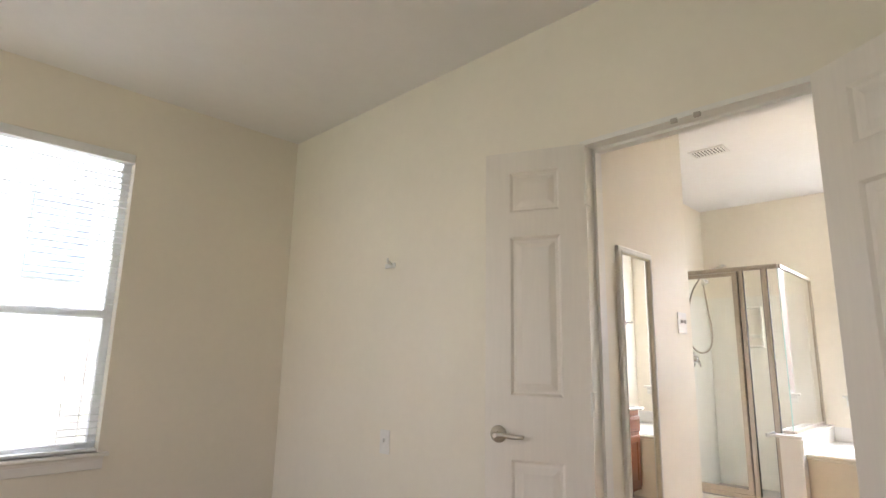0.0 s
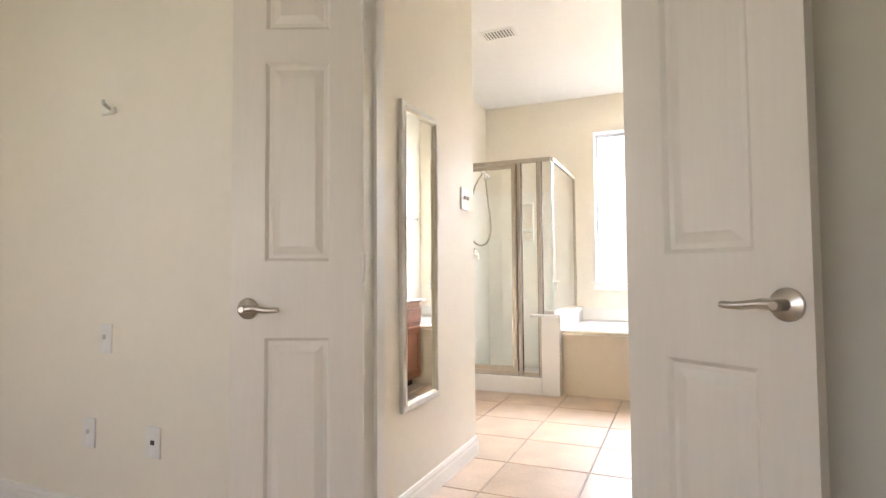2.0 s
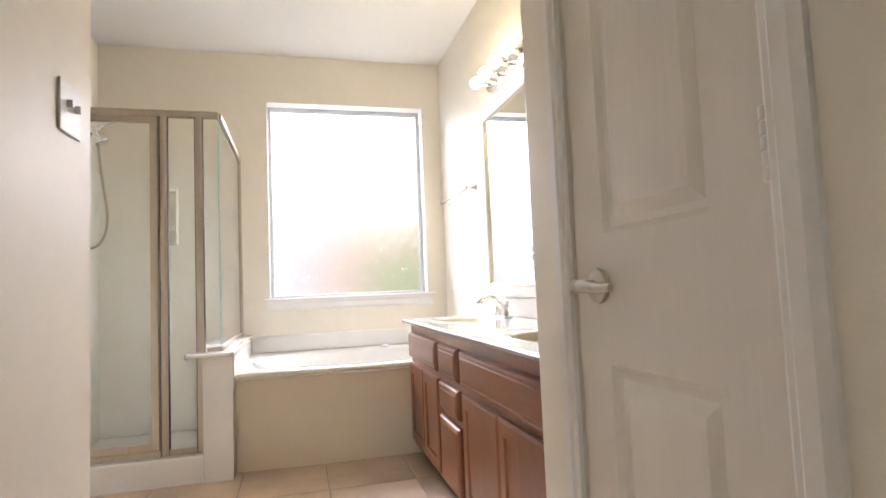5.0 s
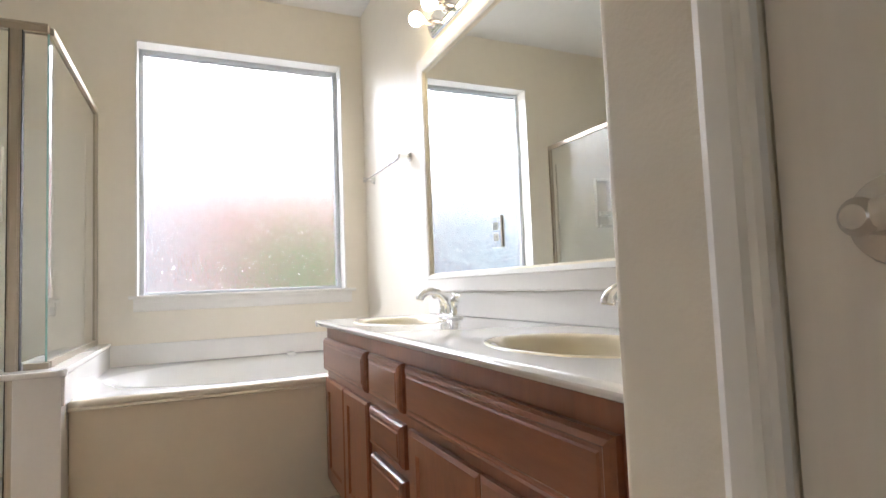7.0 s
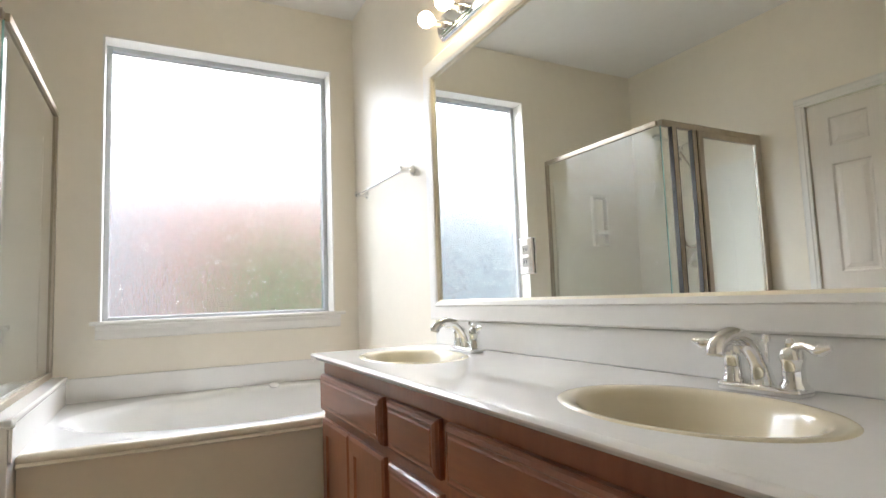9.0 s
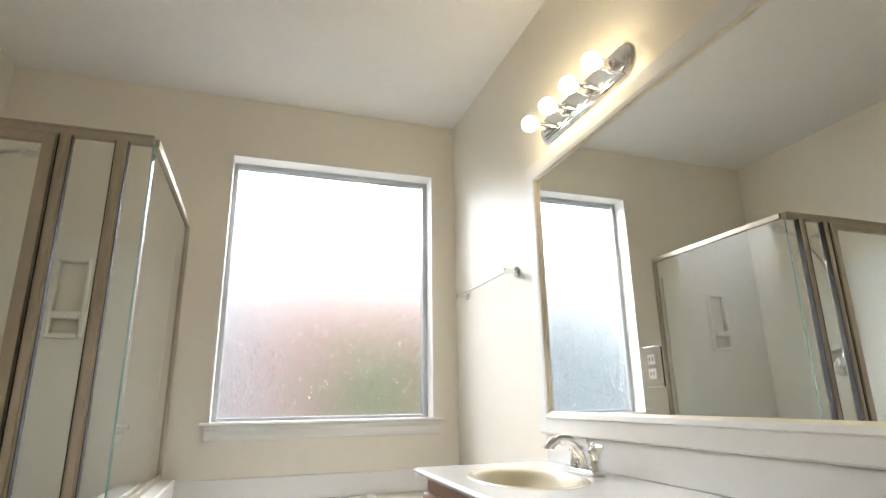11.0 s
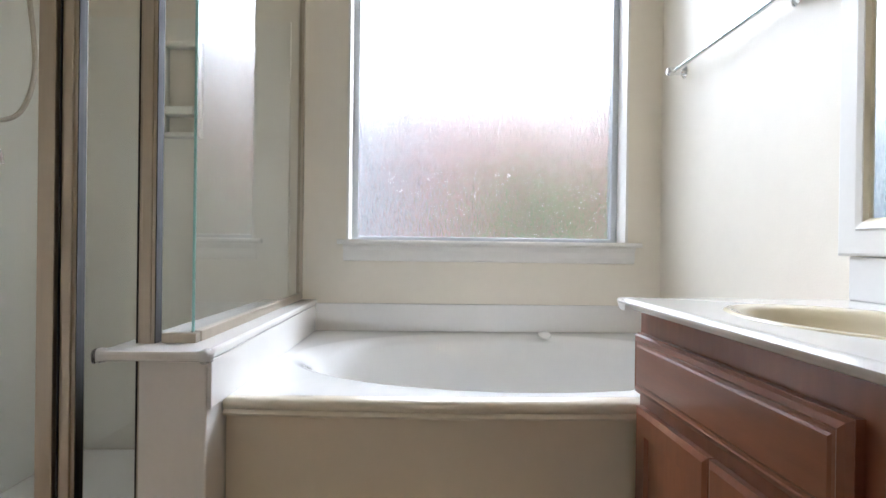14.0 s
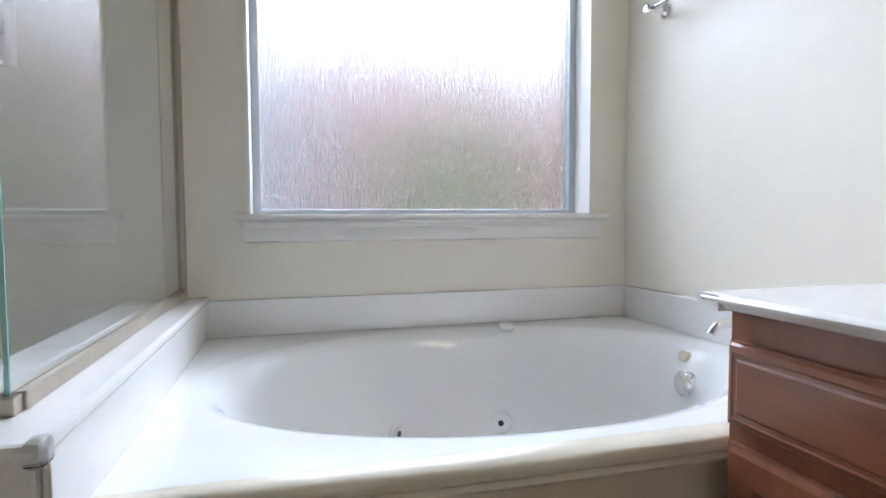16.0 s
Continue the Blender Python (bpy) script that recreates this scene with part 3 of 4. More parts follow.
part("wall_post", box(SX - 0.018, SX + 0.018, LY - 0.03, LY - 0.002, H0, SHZ - 0.035, bevel=0.002), M_ALU, enc)
part("bottom_rail", box(SX - 0.02, SX + 0.02, 1.668, LY - 0.03, H0, H0 + 0.03, bevel=0.002), M_ALU, enc)
DZ0, DZ1 = H0 + 0.035, SHZ - 0.042
sd = part("shower_door", boxes((SX - 0.03, SX + 0.0, 1.846, 1.883, DZ0, DZ1), (SX - 0.03, SX + 0.0, LY - 0.07, LY - 0.036, DZ0, DZ1), (SX - 0.03, SX, 1.883, LY - 0.07, DZ0, DZ0 + 0.035), (SX - 0.03, SX, 1.883, LY - 0.07, DZ1 - 0.03, DZ1), bevel=0.002), M_ALU, enc, "metal framed hinged glass door")
for nm, b, par in (("glass", (SX - 0.018, SX - 0.012, 1.883, LY - 0.07, DZ0 + 0.035, DZ1 - 0.03), sd), ("glass", (SX - 0.003, SX + 0.003, 1.668, 1.803, H0 + 0.03, SHZ - 0.035), enc),
                   ("glass", (SX - 0.003, SX + 0.003, GY + 0.004, 1.63, CAPZ + 0.022, SHZ - 0.035), enc), ("glass", (SX - 0.003, WX - 0.022, GY - 0.003, GY + 0.003, CAPZ + 0.025, SHZ - 0.03), enc)):
    g = part(nm, box(*b), M_GLASS, par, "clear glass")
    g.visible_shadow = False
part("glass_edge", box(SX - 0.0055, SX - 0.0035, GY - 0.003, GY + 0.003, CAPZ + 0.025, SHZ - 0.035), M_EDGE, enc, "green-tinted polished glass edge")

sh = thing("shower_fixture", (5.90, LY - 0.02, 2.035), "chrome double shower head with a hanging hose", "shower fixture")
ax, ay, az = 5.90, LY - 0.02, 2.035
part("flange", lathe([(0.028, 0), (0.028, 0.004), (0.014, 0.012)], Matrix.Translation((ax, ay, az)) @ pose(0, 0, 0, 90)), M_CHROME, sh, "", 40)
part("arm", tube(arc([(ax, ay, az), (ax, ay - 0.06, az - 0.003), (ax, ay - 0.13, az - 0.05)], 6), 0.009), M_CHROME, sh, "", 40)
part("diverter", lathe([(0.012, -0.03), (0.02, -0.02), (0.022, 0.02), (0.013, 0.03)], Matrix.Translation((ax, ay - 0.14, az - 0.06)) @ pose(0, 0, 0, 70)), M_CHROME, sh, "", 40)
part("wand", tube(arc([(ax, ay - 0.14, az - 0.06), (ax + 0.01, ay - 0.22, az - 0.01), (ax + 0.01, ay - 0.32, az + 0.02)], 5), [0.011] * 9 + [0.013, 0.015], 12), M_CHROME, sh, "", 40)
part("wand_head", lathe([(0.012, 0), (0.032, 0.015), (0.036, 0.03), (0.034, 0.036)], Matrix.Translation((ax + 0.01, ay - 0.33, az + 0.035)) @ pose(0, 0, 0, 165)), M_CHROME, sh, "", 40)
part("fixed_head", lathe([(0.011, 0), (0.014, 0.02), (0.038, 0.05), (0.042, 0.062), (0.038, 0.068)], Matrix.Translation((ax + 0.0, ay - 0.155, az - 0.075)) @ pose(0, 0, 0, 155)), M_CHROME, sh, "", 40)
part("hose", tube(arc([(ax, ay - 0.13, az - 0.08), (ax - 0.03, ay - 0.06, az - 0.22), (ax - 0.04, ay - 0.015, az - 0.45), (ax - 0.04, ay - 0.02, az - 0.66), (ax - 0.03, ay - 0.09, az - 0.76), (ax - 0.03, ay - 0.18, az - 0.74), (ax - 0.03, ay - 0.22, az - 0.6), (ax - 0.02, ay - 0.19, az - 0.35), (ax, ay - 0.16, az - 0.12)], 8), 0.0075, 10), M_ALU, sh, "flexible metal hose", 60)
sv = thing("shower_valve", (5.925, LY - 0.02, 1.215), "round chrome shower valve with a lever", "shower valve")
vm = Matrix.Translation((5.925, LY - 0.02, 1.215)) @ pose(0, 0, 0, 90)
part("escutcheon", lathe([(0.085, 0), (0.087, 0.004), (0.075, 0.014), (0.04, 0.018), (0.034, 0.04), (0.03, 0.055), (0.02, 0.06)], vm, 32), M_CHROME, sv, "", 40)
part("lever", tube([(5.925, LY - 0.07, 1.215), (5.935, LY - 0.085, 1.18), (5.945, LY - 0.09, 1.145)], [0.014, 0.012, 0.008]), M_CHROME, sv, "", 40)


# ---------------- bathtub ----------------
def oval_plate(bm, x0, x1, y0, y1, cx, cy, rings, n=80):
    """A plate with an oval bowl: rings are (half x, half y, z); the first is the hole's lip."""
    ang = sorted([2 * math.pi * k / n for k in range(n)] + [math.atan2(y - cy, x - cx) % (2 * math.pi) for x in (x0, x1) for y in (y0, y1)])
    z = rings[0][2]
    outer = []
    for a in ang:
        c, s = math.cos(a), math.sin(a)
        k = min((x1 - cx) / c if c > 1e-9 else (x0 - cx) / c if c < -1e-9 else 1e9, (y1 - cy) / s if s > 1e-9 else (y0 - cy) / s if s < -1e-9 else 1e9)
        outer.append(bm.verts.new((cx + k * c, cy + k * s, z)))
    loops = [outer]
    for a_, b_, z_ in rings:
        loops.append([bm.verts.new((cx + a_ * math.cos(a), cy + b_ * math.sin(a), z_)) for a in ang])
    for p, q in zip(loops, loops[1:]):
        for k in range(len(ang)):
            bm.faces.new((p[k], p[(k + 1) % len(ang)], q[(k + 1) % len(ang)], q[k]))
    return loops


TZ, TX0 = 0.547, 5.46
TCX, TCY = 5.955, 0.745
tub = thing("bathtub", (6.0, 0.76, 0), "white oval whirlpool bathtub set in a deck", "bathtub")
bm = bmesh.new()
prof = [(0.466, 0.708, TZ), (0.45, 0.694, TZ - 0.003), (0.424, 0.67, TZ - 0.012), (0.408, 0.645, TZ - 0.03), (0.38, 0.60, TZ - 0.09), (0.35, 0.565, TZ - 0.2), (0.305, 0.52, TZ - 0.32), (0.27, 0.47, TZ - 0.385), (0.2, 0.38, TZ - 0.41), (0.05, 0.08, TZ - 0.415)]
loops = oval_plate(bm, TX0, WX - 0.002, 0.002, 1.488, TCX, TCY, prof, 96)
bm.faces.new(loops[-1])
part("shell", bm, M_ACRYL, tub, "", 50)
RIM = [(0, 0), (0.035, 0), (0.038, 0.006), (0.034, 0.012), (0.03, 0.014), (0.036, 0.02), (0.036, 0.032), (0.028, 0.04), (0, 0.04)]
bm = bmesh.new()
rows = []
for i in range(25):
    u = i / 24
    yy = 0.002 + u * 1.486
    bow = 0.035 * (1 - (2 * u - 1) ** 2)
    rows.append([bm.verts.new((TX0 + 0.012 - o - bow, yy, TZ - 0.04 + z)) for o, z in RIM[:-1]] + [bm.verts.new((TX0 + 0.001, yy, TZ - 0.0005))])
for a, b in zip(rows, rows[1:]):
    for k in range(len(a) - 1):
        bm.faces.new((a[k], a[k + 1], b[k + 1], b[k]))
# tan base colour carries the shade on the rim's side away from the window
part("front_rim", bm, material("shaded_tan_rim", (0.79, 0.72, 0.58), 0.14, var=0.02, coat=0.3), tub, "glossy front rim with its tan shade put into the colour", 50)
bm = bmesh.new()
rows = []
for i in range(25):
    u = i / 24
    yy = 0.002 + u * 1.486
    bow = 0.03 * (1 - (2 * u - 1) ** 2)
    rows.append([bm.verts.new((TX0 + 0.0 - bow + d, yy, z)) for d, z in ((0.02, 0.0), (0, 0.0), (0, TZ - 0.038), (0.02, TZ - 0.038))])
for a, b in zip(rows, rows[1:]):
    for k in range(3):
        bm.faces.new((a[k], a[k + 1], b[k + 1], b[k]))
part("apron", bm, M_APRON, tub, "almond-coloured front apron", 50)
for (jx, jy), jz in (((6.262, 0.93), 0.265), ((6.262, 0.60), 0.265), ((5.68, 1.0), 0.33), ((5.68, 0.55), 0.33)):
    d = Vector((TCX - jx, TCY - jy, 0.08)).normalized()
    jm = Matrix.Translation((jx, jy, jz)) @ d.to_track_quat("Z", "Y").to_matrix().to_4x4()
    j = part("jet", lathe([(0.034, -0.012), (0.034, 0.004), (0.028, 0.009), (0.012, 0.006)], jm), M_ACRYL, tub, "white whirlpool jet", 40)
    part("nozzle", lathe([(0.009, 0), (0.009, 0.008), (0.006, 0.009)], jm, 14), M_SLOT, j)
part("air_control", lathe([(0.026, 0), (0.026, 0.008), (0.02, 0.012)], Matrix.Translation((6.36, 0.545, TZ + 0.0)) @ pose(0, 0, 0, 0, -20, 0)), M_ACRYL, tub, "white air control knob", 40)
part("overflow_plate", lathe([(0.036, -0.015), (0.036, 0.008), (0.028, 0.014)], Matrix.Translation((5.97, 0.158, 0.44)) @ pose(0, 0, 0, -84)), M_CHROME, tub, "round chrome overflow plate", 40)
part("badge", lathe([(0.018, -0.015), (0.018, 0.003)], Matrix.Translation((6.02, 0.125, 0.505)) @ pose(0, 0, 0, -70)), M_GOLD, tub, "small dark gold badge", 40)
part("suction_cover", lathe([(0.035, -0.01), (0.035, 0.006), (0.03, 0.009)], Matrix.Translation((5.70, 0.40, 0.42)) @ pose(0, 0, 0, -40, 30, 0)), M_ACRYL, tub, "white suction cover", 40)
sp = thing("tub_spout", (5.62, 0.03, TZ), "curved chrome bathtub spout on the deck", "tub spout")
part("spout", tube(arc([(5.86, 0.075, TZ), (5.86, 0.075, TZ + 0.05), (5.86, 0.10, TZ + 0.085), (5.86, 0.145, TZ + 0.08), (5.86, 0.17, TZ + 0.055)], 6), 0.013), M_CHROME, sp, "", 40)
part("base", lathe([(0.028, 0), (0.028, 0.006), (0.017, 0.012)], Matrix.Translation((5.86, 0.075, TZ))), M_CHROME, sp, "", 40)
solo("tub_backsplash", boxes((WX - 0.012, WX, VW, 1.49, TZ, 0.662), bevel=0.003), M_SPLASH, "white marble splash strip behind the bathtub", "backsplash", S)
solo("tub_side_splash", boxes((5.42, WX - 0.012, VW, VW + 0.012, TZ, 0.662), bevel=0.003), M_SPLASH, "white marble splash strip beside the bathtub", "backsplash", S)
solo("knee_wall_splash", boxes((5.347, WX - 0.012, 1.48, 1.4895, TZ, CAPZ - 0.023), bevel=0.002), M_SPLASH, "white marble facing on the low wall", "backsplash", S)

# ---------------- vanity ----------------
VX0, VX1, VY, VT = HRX, 5.393, 0.536, 0.764
CT = 0.79
van = thing("vanity_cabinet", (4.4, 0.3, 0), "long cherry-stained wooden double vanity cabinet", "vanity cabinet")
part("carcass", boxes((VX0 + 0.002, VX1, VY - 0.02, VY, 0.10, VT), (VX1 - 0.02, VX1, 0.002, VY - 0.02, 0.10, VT), (VX0 + 0.002, VX0 + 0.02, 0.002, VY - 0.02, 0.10, VT), (VX0 + 0.02, VX1 - 0.02, 0.002, VY - 0.02, 0.10, 0.12)), M_WOOD, van)
part("toe_kick", box(VX0 + 0.004, VX1 - 0.01, 0.004, VY - 0.07, 0, 0.10), M_DARK, van, "dark recessed toe kick")
FRONT = [(0.004, -0.007), (0.013, -0.0105), (0.016, -0.009), (0.022, -0.009), (0.026, -0.0115)]
DOORR = [(0.010, -0.004), (0.052, -0.004), (0.058, 0.004)]


def front(name, x0, x1, z0, z1, rings, mat):
    bm = panelled(x1 - x0, z1 - z0, 0.012, [(0.0015, x1 - x0 - 0.0015, 0.0015, z1 - z0 - 0.0015)], [(i, d) for i, d in rings], Matrix.Identity(4), False)
    bmesh.ops.transform(bm, matrix=Matrix.Translation((x0, VY + 0.0125, z0)) , verts=bm.verts[:])
    return part(name, bm, mat, van)


U1, U2, U3 = (4.755, 5.382), (4.412, 4.712), (3.578, 4.372)
for a, b in (U1, U3):
    front("false_front", a, b, 0.58, 0.714, FRONT, M_WOODH)
    mid = (a + b) / 2
    front("cabinet_door", a, mid - 0.002, 0.125, 0.55, DOORR, M_WOOD)
    front("cabinet_door", mid + 0.002, b, 0.125, 0.55, DOORR, M_WOOD)
for z0, z1 in ((0.58, 0.714), (0.432, 0.55), (0.125, 0.402)):
    front("drawer_front", *U2, z0, z1, FRONT, M_WOODH)

top = thing("vanity_countertop", (4.4, 0.3, VT), "glossy white marble countertop with two cream oval sinks", "countertop")
bm = bmesh.new()
SINKS = (5.02, 3.93)
SY0 = 0.335
CF = 0.569
lips = []
for cx, x0, x1 in ((SINKS[0], 4.48, VX1 + 0.017), (SINKS[1], VX0 + 0.002, 4.48)):
    lp = oval_plate(bm, x0, x1, 0.002, CF, cx, SY0, [(0.25, 0.17, CT)], 64)
part("slab", bm, M_SPLASH, top, "", 40)
EDGE = [(0, 0), (0.006, 0.003), (0.010, 0.006), (0.013, 0.010), (0.020, 0.014), (0.022, 0.019), (0.018, 0.024), (0.006, 0.0265), (0, 0.0265), (-0.05, 0.0), (-0.05, -0.0)]
part("front_edge", sweep([(o, z) for o, z in EDGE[:9]] + [(-0.04, 0.024), (-0.04, 0)], (VX0 + 0.002, CF - 0.008, CT - 0.0265), (VX1 + 0.017, CF - 0.008, CT - 0.0265), (0, 1, 0)), M_SPLASH, top, "", 50)
part("end_edge", sweep([(o, z) for o, z in EDGE[:9]] + [(-0.03, 0.024), (-0.03, 0)], (VX1 + 0.010, 0.002, CT - 0.0267), (VX1 + 0.010, CF + 0.012, CT - 0.0267), (1, 0, 0)), M_SPLASH, top, "", 50)
for cx in SINKS:
    bm = bmesh.new()
    n = 64
    loops = [[bm.verts.new((cx + 0.25 / 0.272 * a * math.cos(2 * math.pi * k / n), SY0 + b * 0.832 * math.sin(2 * math.pi * k / n), z)) for k in range(n)] for a, b, z in
             [(0.272, 0.2043, CT), (0.268, 0.201, CT + 0.0025), (0.258, 0.192, CT + 0.003), (0.24, 0.182, CT + 0.0005), (0.2285, 0.1765, CT - 0.003), (0.222, 0.172, CT - 0.008), (0.212, 0.162, CT - 0.02), (0.19, 0.145, CT - 0.06), (0.15, 0.115, CT - 0.10), (0.09, 0.07, CT - 0.125), (0.03, 0.03, CT - 0.132)]]
    for p, q in zip(loops, loops[1:]):
        for k in range(n):
            bm.faces.new((p[k], p[(k + 1) % n], q[(k + 1) % n], q[k]))
    bm.faces.new(loops[-1])
    bowl = part("sink_bowl", bm, M_SINK, top, "cream oval sink bowl", 60)
    part("drain", lathe([(0.024, 0), (0.024, 0.003), (0.018, 0.004)], Matrix.Translation((cx, SY0, CT - 0.131))), M_CHROME, bowl, "chrome drain")
part("backsplash", box(VX0 + 0.002, 5.40, 0.002, VW + 0.02, CT, 0.89, bevel=0.004), M_SPLASH, top)
part("side_splash", box(VX0 + 0.002, VX0 + 0.02, VW + 0.02, CF - 0.02, CT, 0.89, bevel=0.004), M_SPLASH, top)


def faucet(cx):
    cy, z = 0.118, CT
    t = thing("faucet", (cx, cy, z), "chrome two-handle faucet with an arched spout", "faucet", "sink faucets")
    part("base_plate", box(cx - 0.078, cx + 0.078, cy - 0.026, cy + 0.026, z, z + 0.016, bevel=0.007, seg=3), M_CHROME, t, "", 40)
    part("spout", tube(arc([(cx, cy, z + 0.012), (cx, cy + 0.01, z + 0.055), (cx, cy + 0.045, z + 0.098), (cx, cy + 0.09, z + 0.108), (cx, cy + 0.122, z + 0.092), (cx, cy + 0.128, z + 0.075)], 6), [0.024, 0.022, 0.02, 0.019, 0.018, 0.017] + [0.016] * 12 + [0.015] * 8 + [0.016] * 4 + [0.013], 16), M_CHROME, t, "", 50)
    part("lift_rod", tube([(cx, cy - 0.018, z + 0.015), (cx, cy - 0.018, z + 0.09), (cx, cy - 0.018, z + 0.092), (cx, cy - 0.018, z + 0.104)], [0.0035, 0.0035, 0.009, 0.007], 12), M_CHROME, t, "", 40)
    for s in (-1, 1):
        px = cx + s * 0.056
        h = part("handle", lathe([(0.024, 0), (0.024, 0.006), (0.019, 0.012), (0.018, 0.045), (0.022, 0.052), (0.018, 0.066), (0.01, 0.072), (0.011, 0.08), (0.005, 0.088)], Matrix.Translation((px, cy, z + 0.013))), M_CHROME, t, "", 40)
        part("lever", tube(arc([(px, cy, z + 0.082), (px + s * 0.025, cy + 0.008, z + 0.09), (px + s * 0.05, cy + 0.014, z + 0.084), (px + s * 0.075, cy + 0.018, z + 0.09)], 5), [0.008, 0.008, 0.008, 0.0075, 0.007, 0.0065, 0.006, 0.007, 0.008, 0.009, 0.01, 0.011, 0.01, 0.008, 0.006, 0.004], 12), M_CHROME, h, "", 40)


for cx in SINKS:
    faucet(cx)


# ---------------- mirrors ----------------
def framed(name, u0, u1, z0, z1, w, to, out, label, inner=0.008, prof=None, back=0.001):
    """A framed mirror on a wall; to(u, d, z) gives the place d out of the wall."""
    c = Vector(to((u0 + u1) / 2, 0, z0))
    t = thing(name, c, label, "mirror")

    def frame_part(nm, section, mat, lab=""):
        bm = bmesh.new()
        loops = []
        for o, d in section:
            loops.append([bm.verts.new(to(u, d, z)) for u, z in ((u0 + o, z0 + o), (u1 - o, z0 + o), (u1 - o, z1 - o), (u0 + o, z1 - o))])
        n = len(section)
        for i in range(n):
            p, q = loops[i], loops[(i + 1) % n]
            for k in range(4):
                bm.faces.new((p[k], p[(k + 1) % 4], q[(k + 1) % 4], q[k]))
        return part(nm, bm, mat, t, lab)

    frame_part("frame", prof or [(0, back), (0, 0.016), (0.006, 0.02), (w * 0.75, 0.02), (w * 0.8, 0.025), (w, 0.022), (w, back)], M_TRIM, "white painted frame")
    frame_part("inner_edge", [(w, 0.001), (w, 0.019), (w + inner, 0.012), (w + inner, 0.001)], M_GOLD, "thin pale gold inner edge")
    bm = bmesh.new()
    o = w + inner - 0.002
    q = [[bm.verts.new(to(u, d, z)) for u, z in ((u0 + o, z0 + o), (u1 - o, z0 + o), (u1 - o, z1 - o), (u0 + o, z1 - o))] for d in (0.003, 0.008)]
    bm.faces.new(q[1])
    bm.faces.new(q[0][::-1])
    for k in range(4):
        bm.faces.new((q[0][k], q[0][(k + 1) % 4], q[1][(k + 1) % 4], q[1][k]))
    part("glass", bm, M_MIRROR, t, "clear mirror glass")
    return t


framed("vanity_mirror", VX0 + 0.03, 5.42, 0.892, 2.01, 0.075, lambda u, d, z: (u, VW + 0.014 + d, z), 1, "large wall mirror in a wide white frame", back=-0.013)
framed("hall_mirror", 2.945, 3.304, 0.45, 1.725, 0.03, lambda u, d, z: (u, HL - d, z), 1, "tall narrow mirror in a slim white frame", 0.006)


# ---------------- plates, vent, light, towel bar ----------------
def plate(name, to, label, category, kind):
    """A wall plate; to(u, d, z): u across, d out of the wall, z up from its middle."""
    t = thing(name, to(0, 0, 0), label, category)

    def b(nm, u0, u1, z0, z1, d0, d1, mat, par, bev=0.0):
        bm = bmesh.new()
        add_box(bm, u0, u1, d0, d1, z0, z1, bevel=bev)
        for v in bm.verts:
            v.co = Vector(to(v.co.x, v.co.y, v.co.z))
        return part(nm, bm, mat, par)

    w = 0.058 if kind == "double" else 0.036
    b("cover", -w, w, -0.058, 0.058, 0.001, 0.007, M_CHROME if kind == "outlet" else M_PLATE, t, 0.002)
    if kind == "outlet":
        for zc in (-0.02, 0.02):
            r = b("socket", -0.016, 0.016, zc - 0.014, zc + 0.014, 0.007, 0.0095, M_PLATE, t, 0.001)
            for uc in (-0.006, 0.006):
                b("slot", uc - 0.0012, uc + 0.0012, zc - 0.004, zc + 0.006, 0.0095, 0.0102, M_SLOT, r)
    elif kind == "jack":
        b("jack", -0.008, 0.008, -0.008, 0.008, 0.007, 0.012, M_SLOT, t, 0.001)
    else:
        for uc in ((-0.023, 0.023) if kind == "double" else (0,)):
            b("toggle", uc - 0.005, uc + 0.005, -0.002, 0.016, 0.007, 0.02, M_PLATE, t, 0.002)


bedwall = lambda y, z: (lambda u, d, v: (DX - d, y - u, z + v))
plate("light_switch", lambda u, d, v: (3.687 + u, HL - d, 1.40 + v), "white double light switch on the hall wall", "light switch", "double")
plate("light_switch", bedwall(2.678, 0.764), "small white switch low on the bedroom wall", "light switch", "single")
plate("wall_outlet", bedwall(2.764, 0.391), "white blank cover near the baseboard", "wall plate", "blank_toggle")
plate("wall_outlet", bedwall(2.405, 0.392), "white wall jack plate near the baseboard", "wall plate", "jack")
plate("mirror_outlet", lambda u, d, v: (4.72 - u, VW + 0.0225 + d, 1.107 + v), "white double outlet with a polished plate on the vanity mirror", "outlet", "outlet")
hk = thing("wall_hook", (DX, 2.684, 1.671), "small white plastic hook on the bedroom wall", "wall hook")
part("pad", box(DX - 0.012, DX, 2.644, 2.724, 1.653, 1.679, bevel=0.005), M_PLATE, hk)
part("peg", tube([(DX - 0.01, 2.669, 1.671), (DX - 0.05, 2.654, 1.681), (DX - 0.055, 2.649, 1.696)], [0.008, 0.007, 0.006], 10), M_PLATE, hk)

vent = thing("ceiling_vent", (4.73, 1.768, CZ), "white slatted air vent in the bathroom ceiling", "ceiling vent")
vx, vy = 4.73, 1.768
part("vent_frame", boxes((vx - 0.085, vx - 0.065, vy - 0.125, vy + 0.125, CZ - 0.01, CZ), (vx + 0.065, vx + 0.085, vy - 0.125, vy + 0.125, CZ - 0.01, CZ), (vx - 0.065, vx + 0.065, vy - 0.125, vy - 0.105, CZ - 0.01, CZ), (vx - 0.065, vx + 0.065, vy + 0.105, vy + 0.125, CZ - 0.01, CZ), bevel=0.002), M_TRIM, vent)
part("backing", box(vx - 0.065, vx + 0.065, vy - 0.105, vy + 0.105, CZ - 0.003, CZ - 0.001), material("vent_shadow_grey", (0.2, 0.19, 0.17), 0.8), vent)
for i in range(9):
    yy = vy - 0.092 + i * 0.023
    part("slat", box(vx - 0.065, vx + 0.065, yy - 0.006, yy + 0.006, CZ - 0.009, CZ - 0.006), M_TRIM, vent)

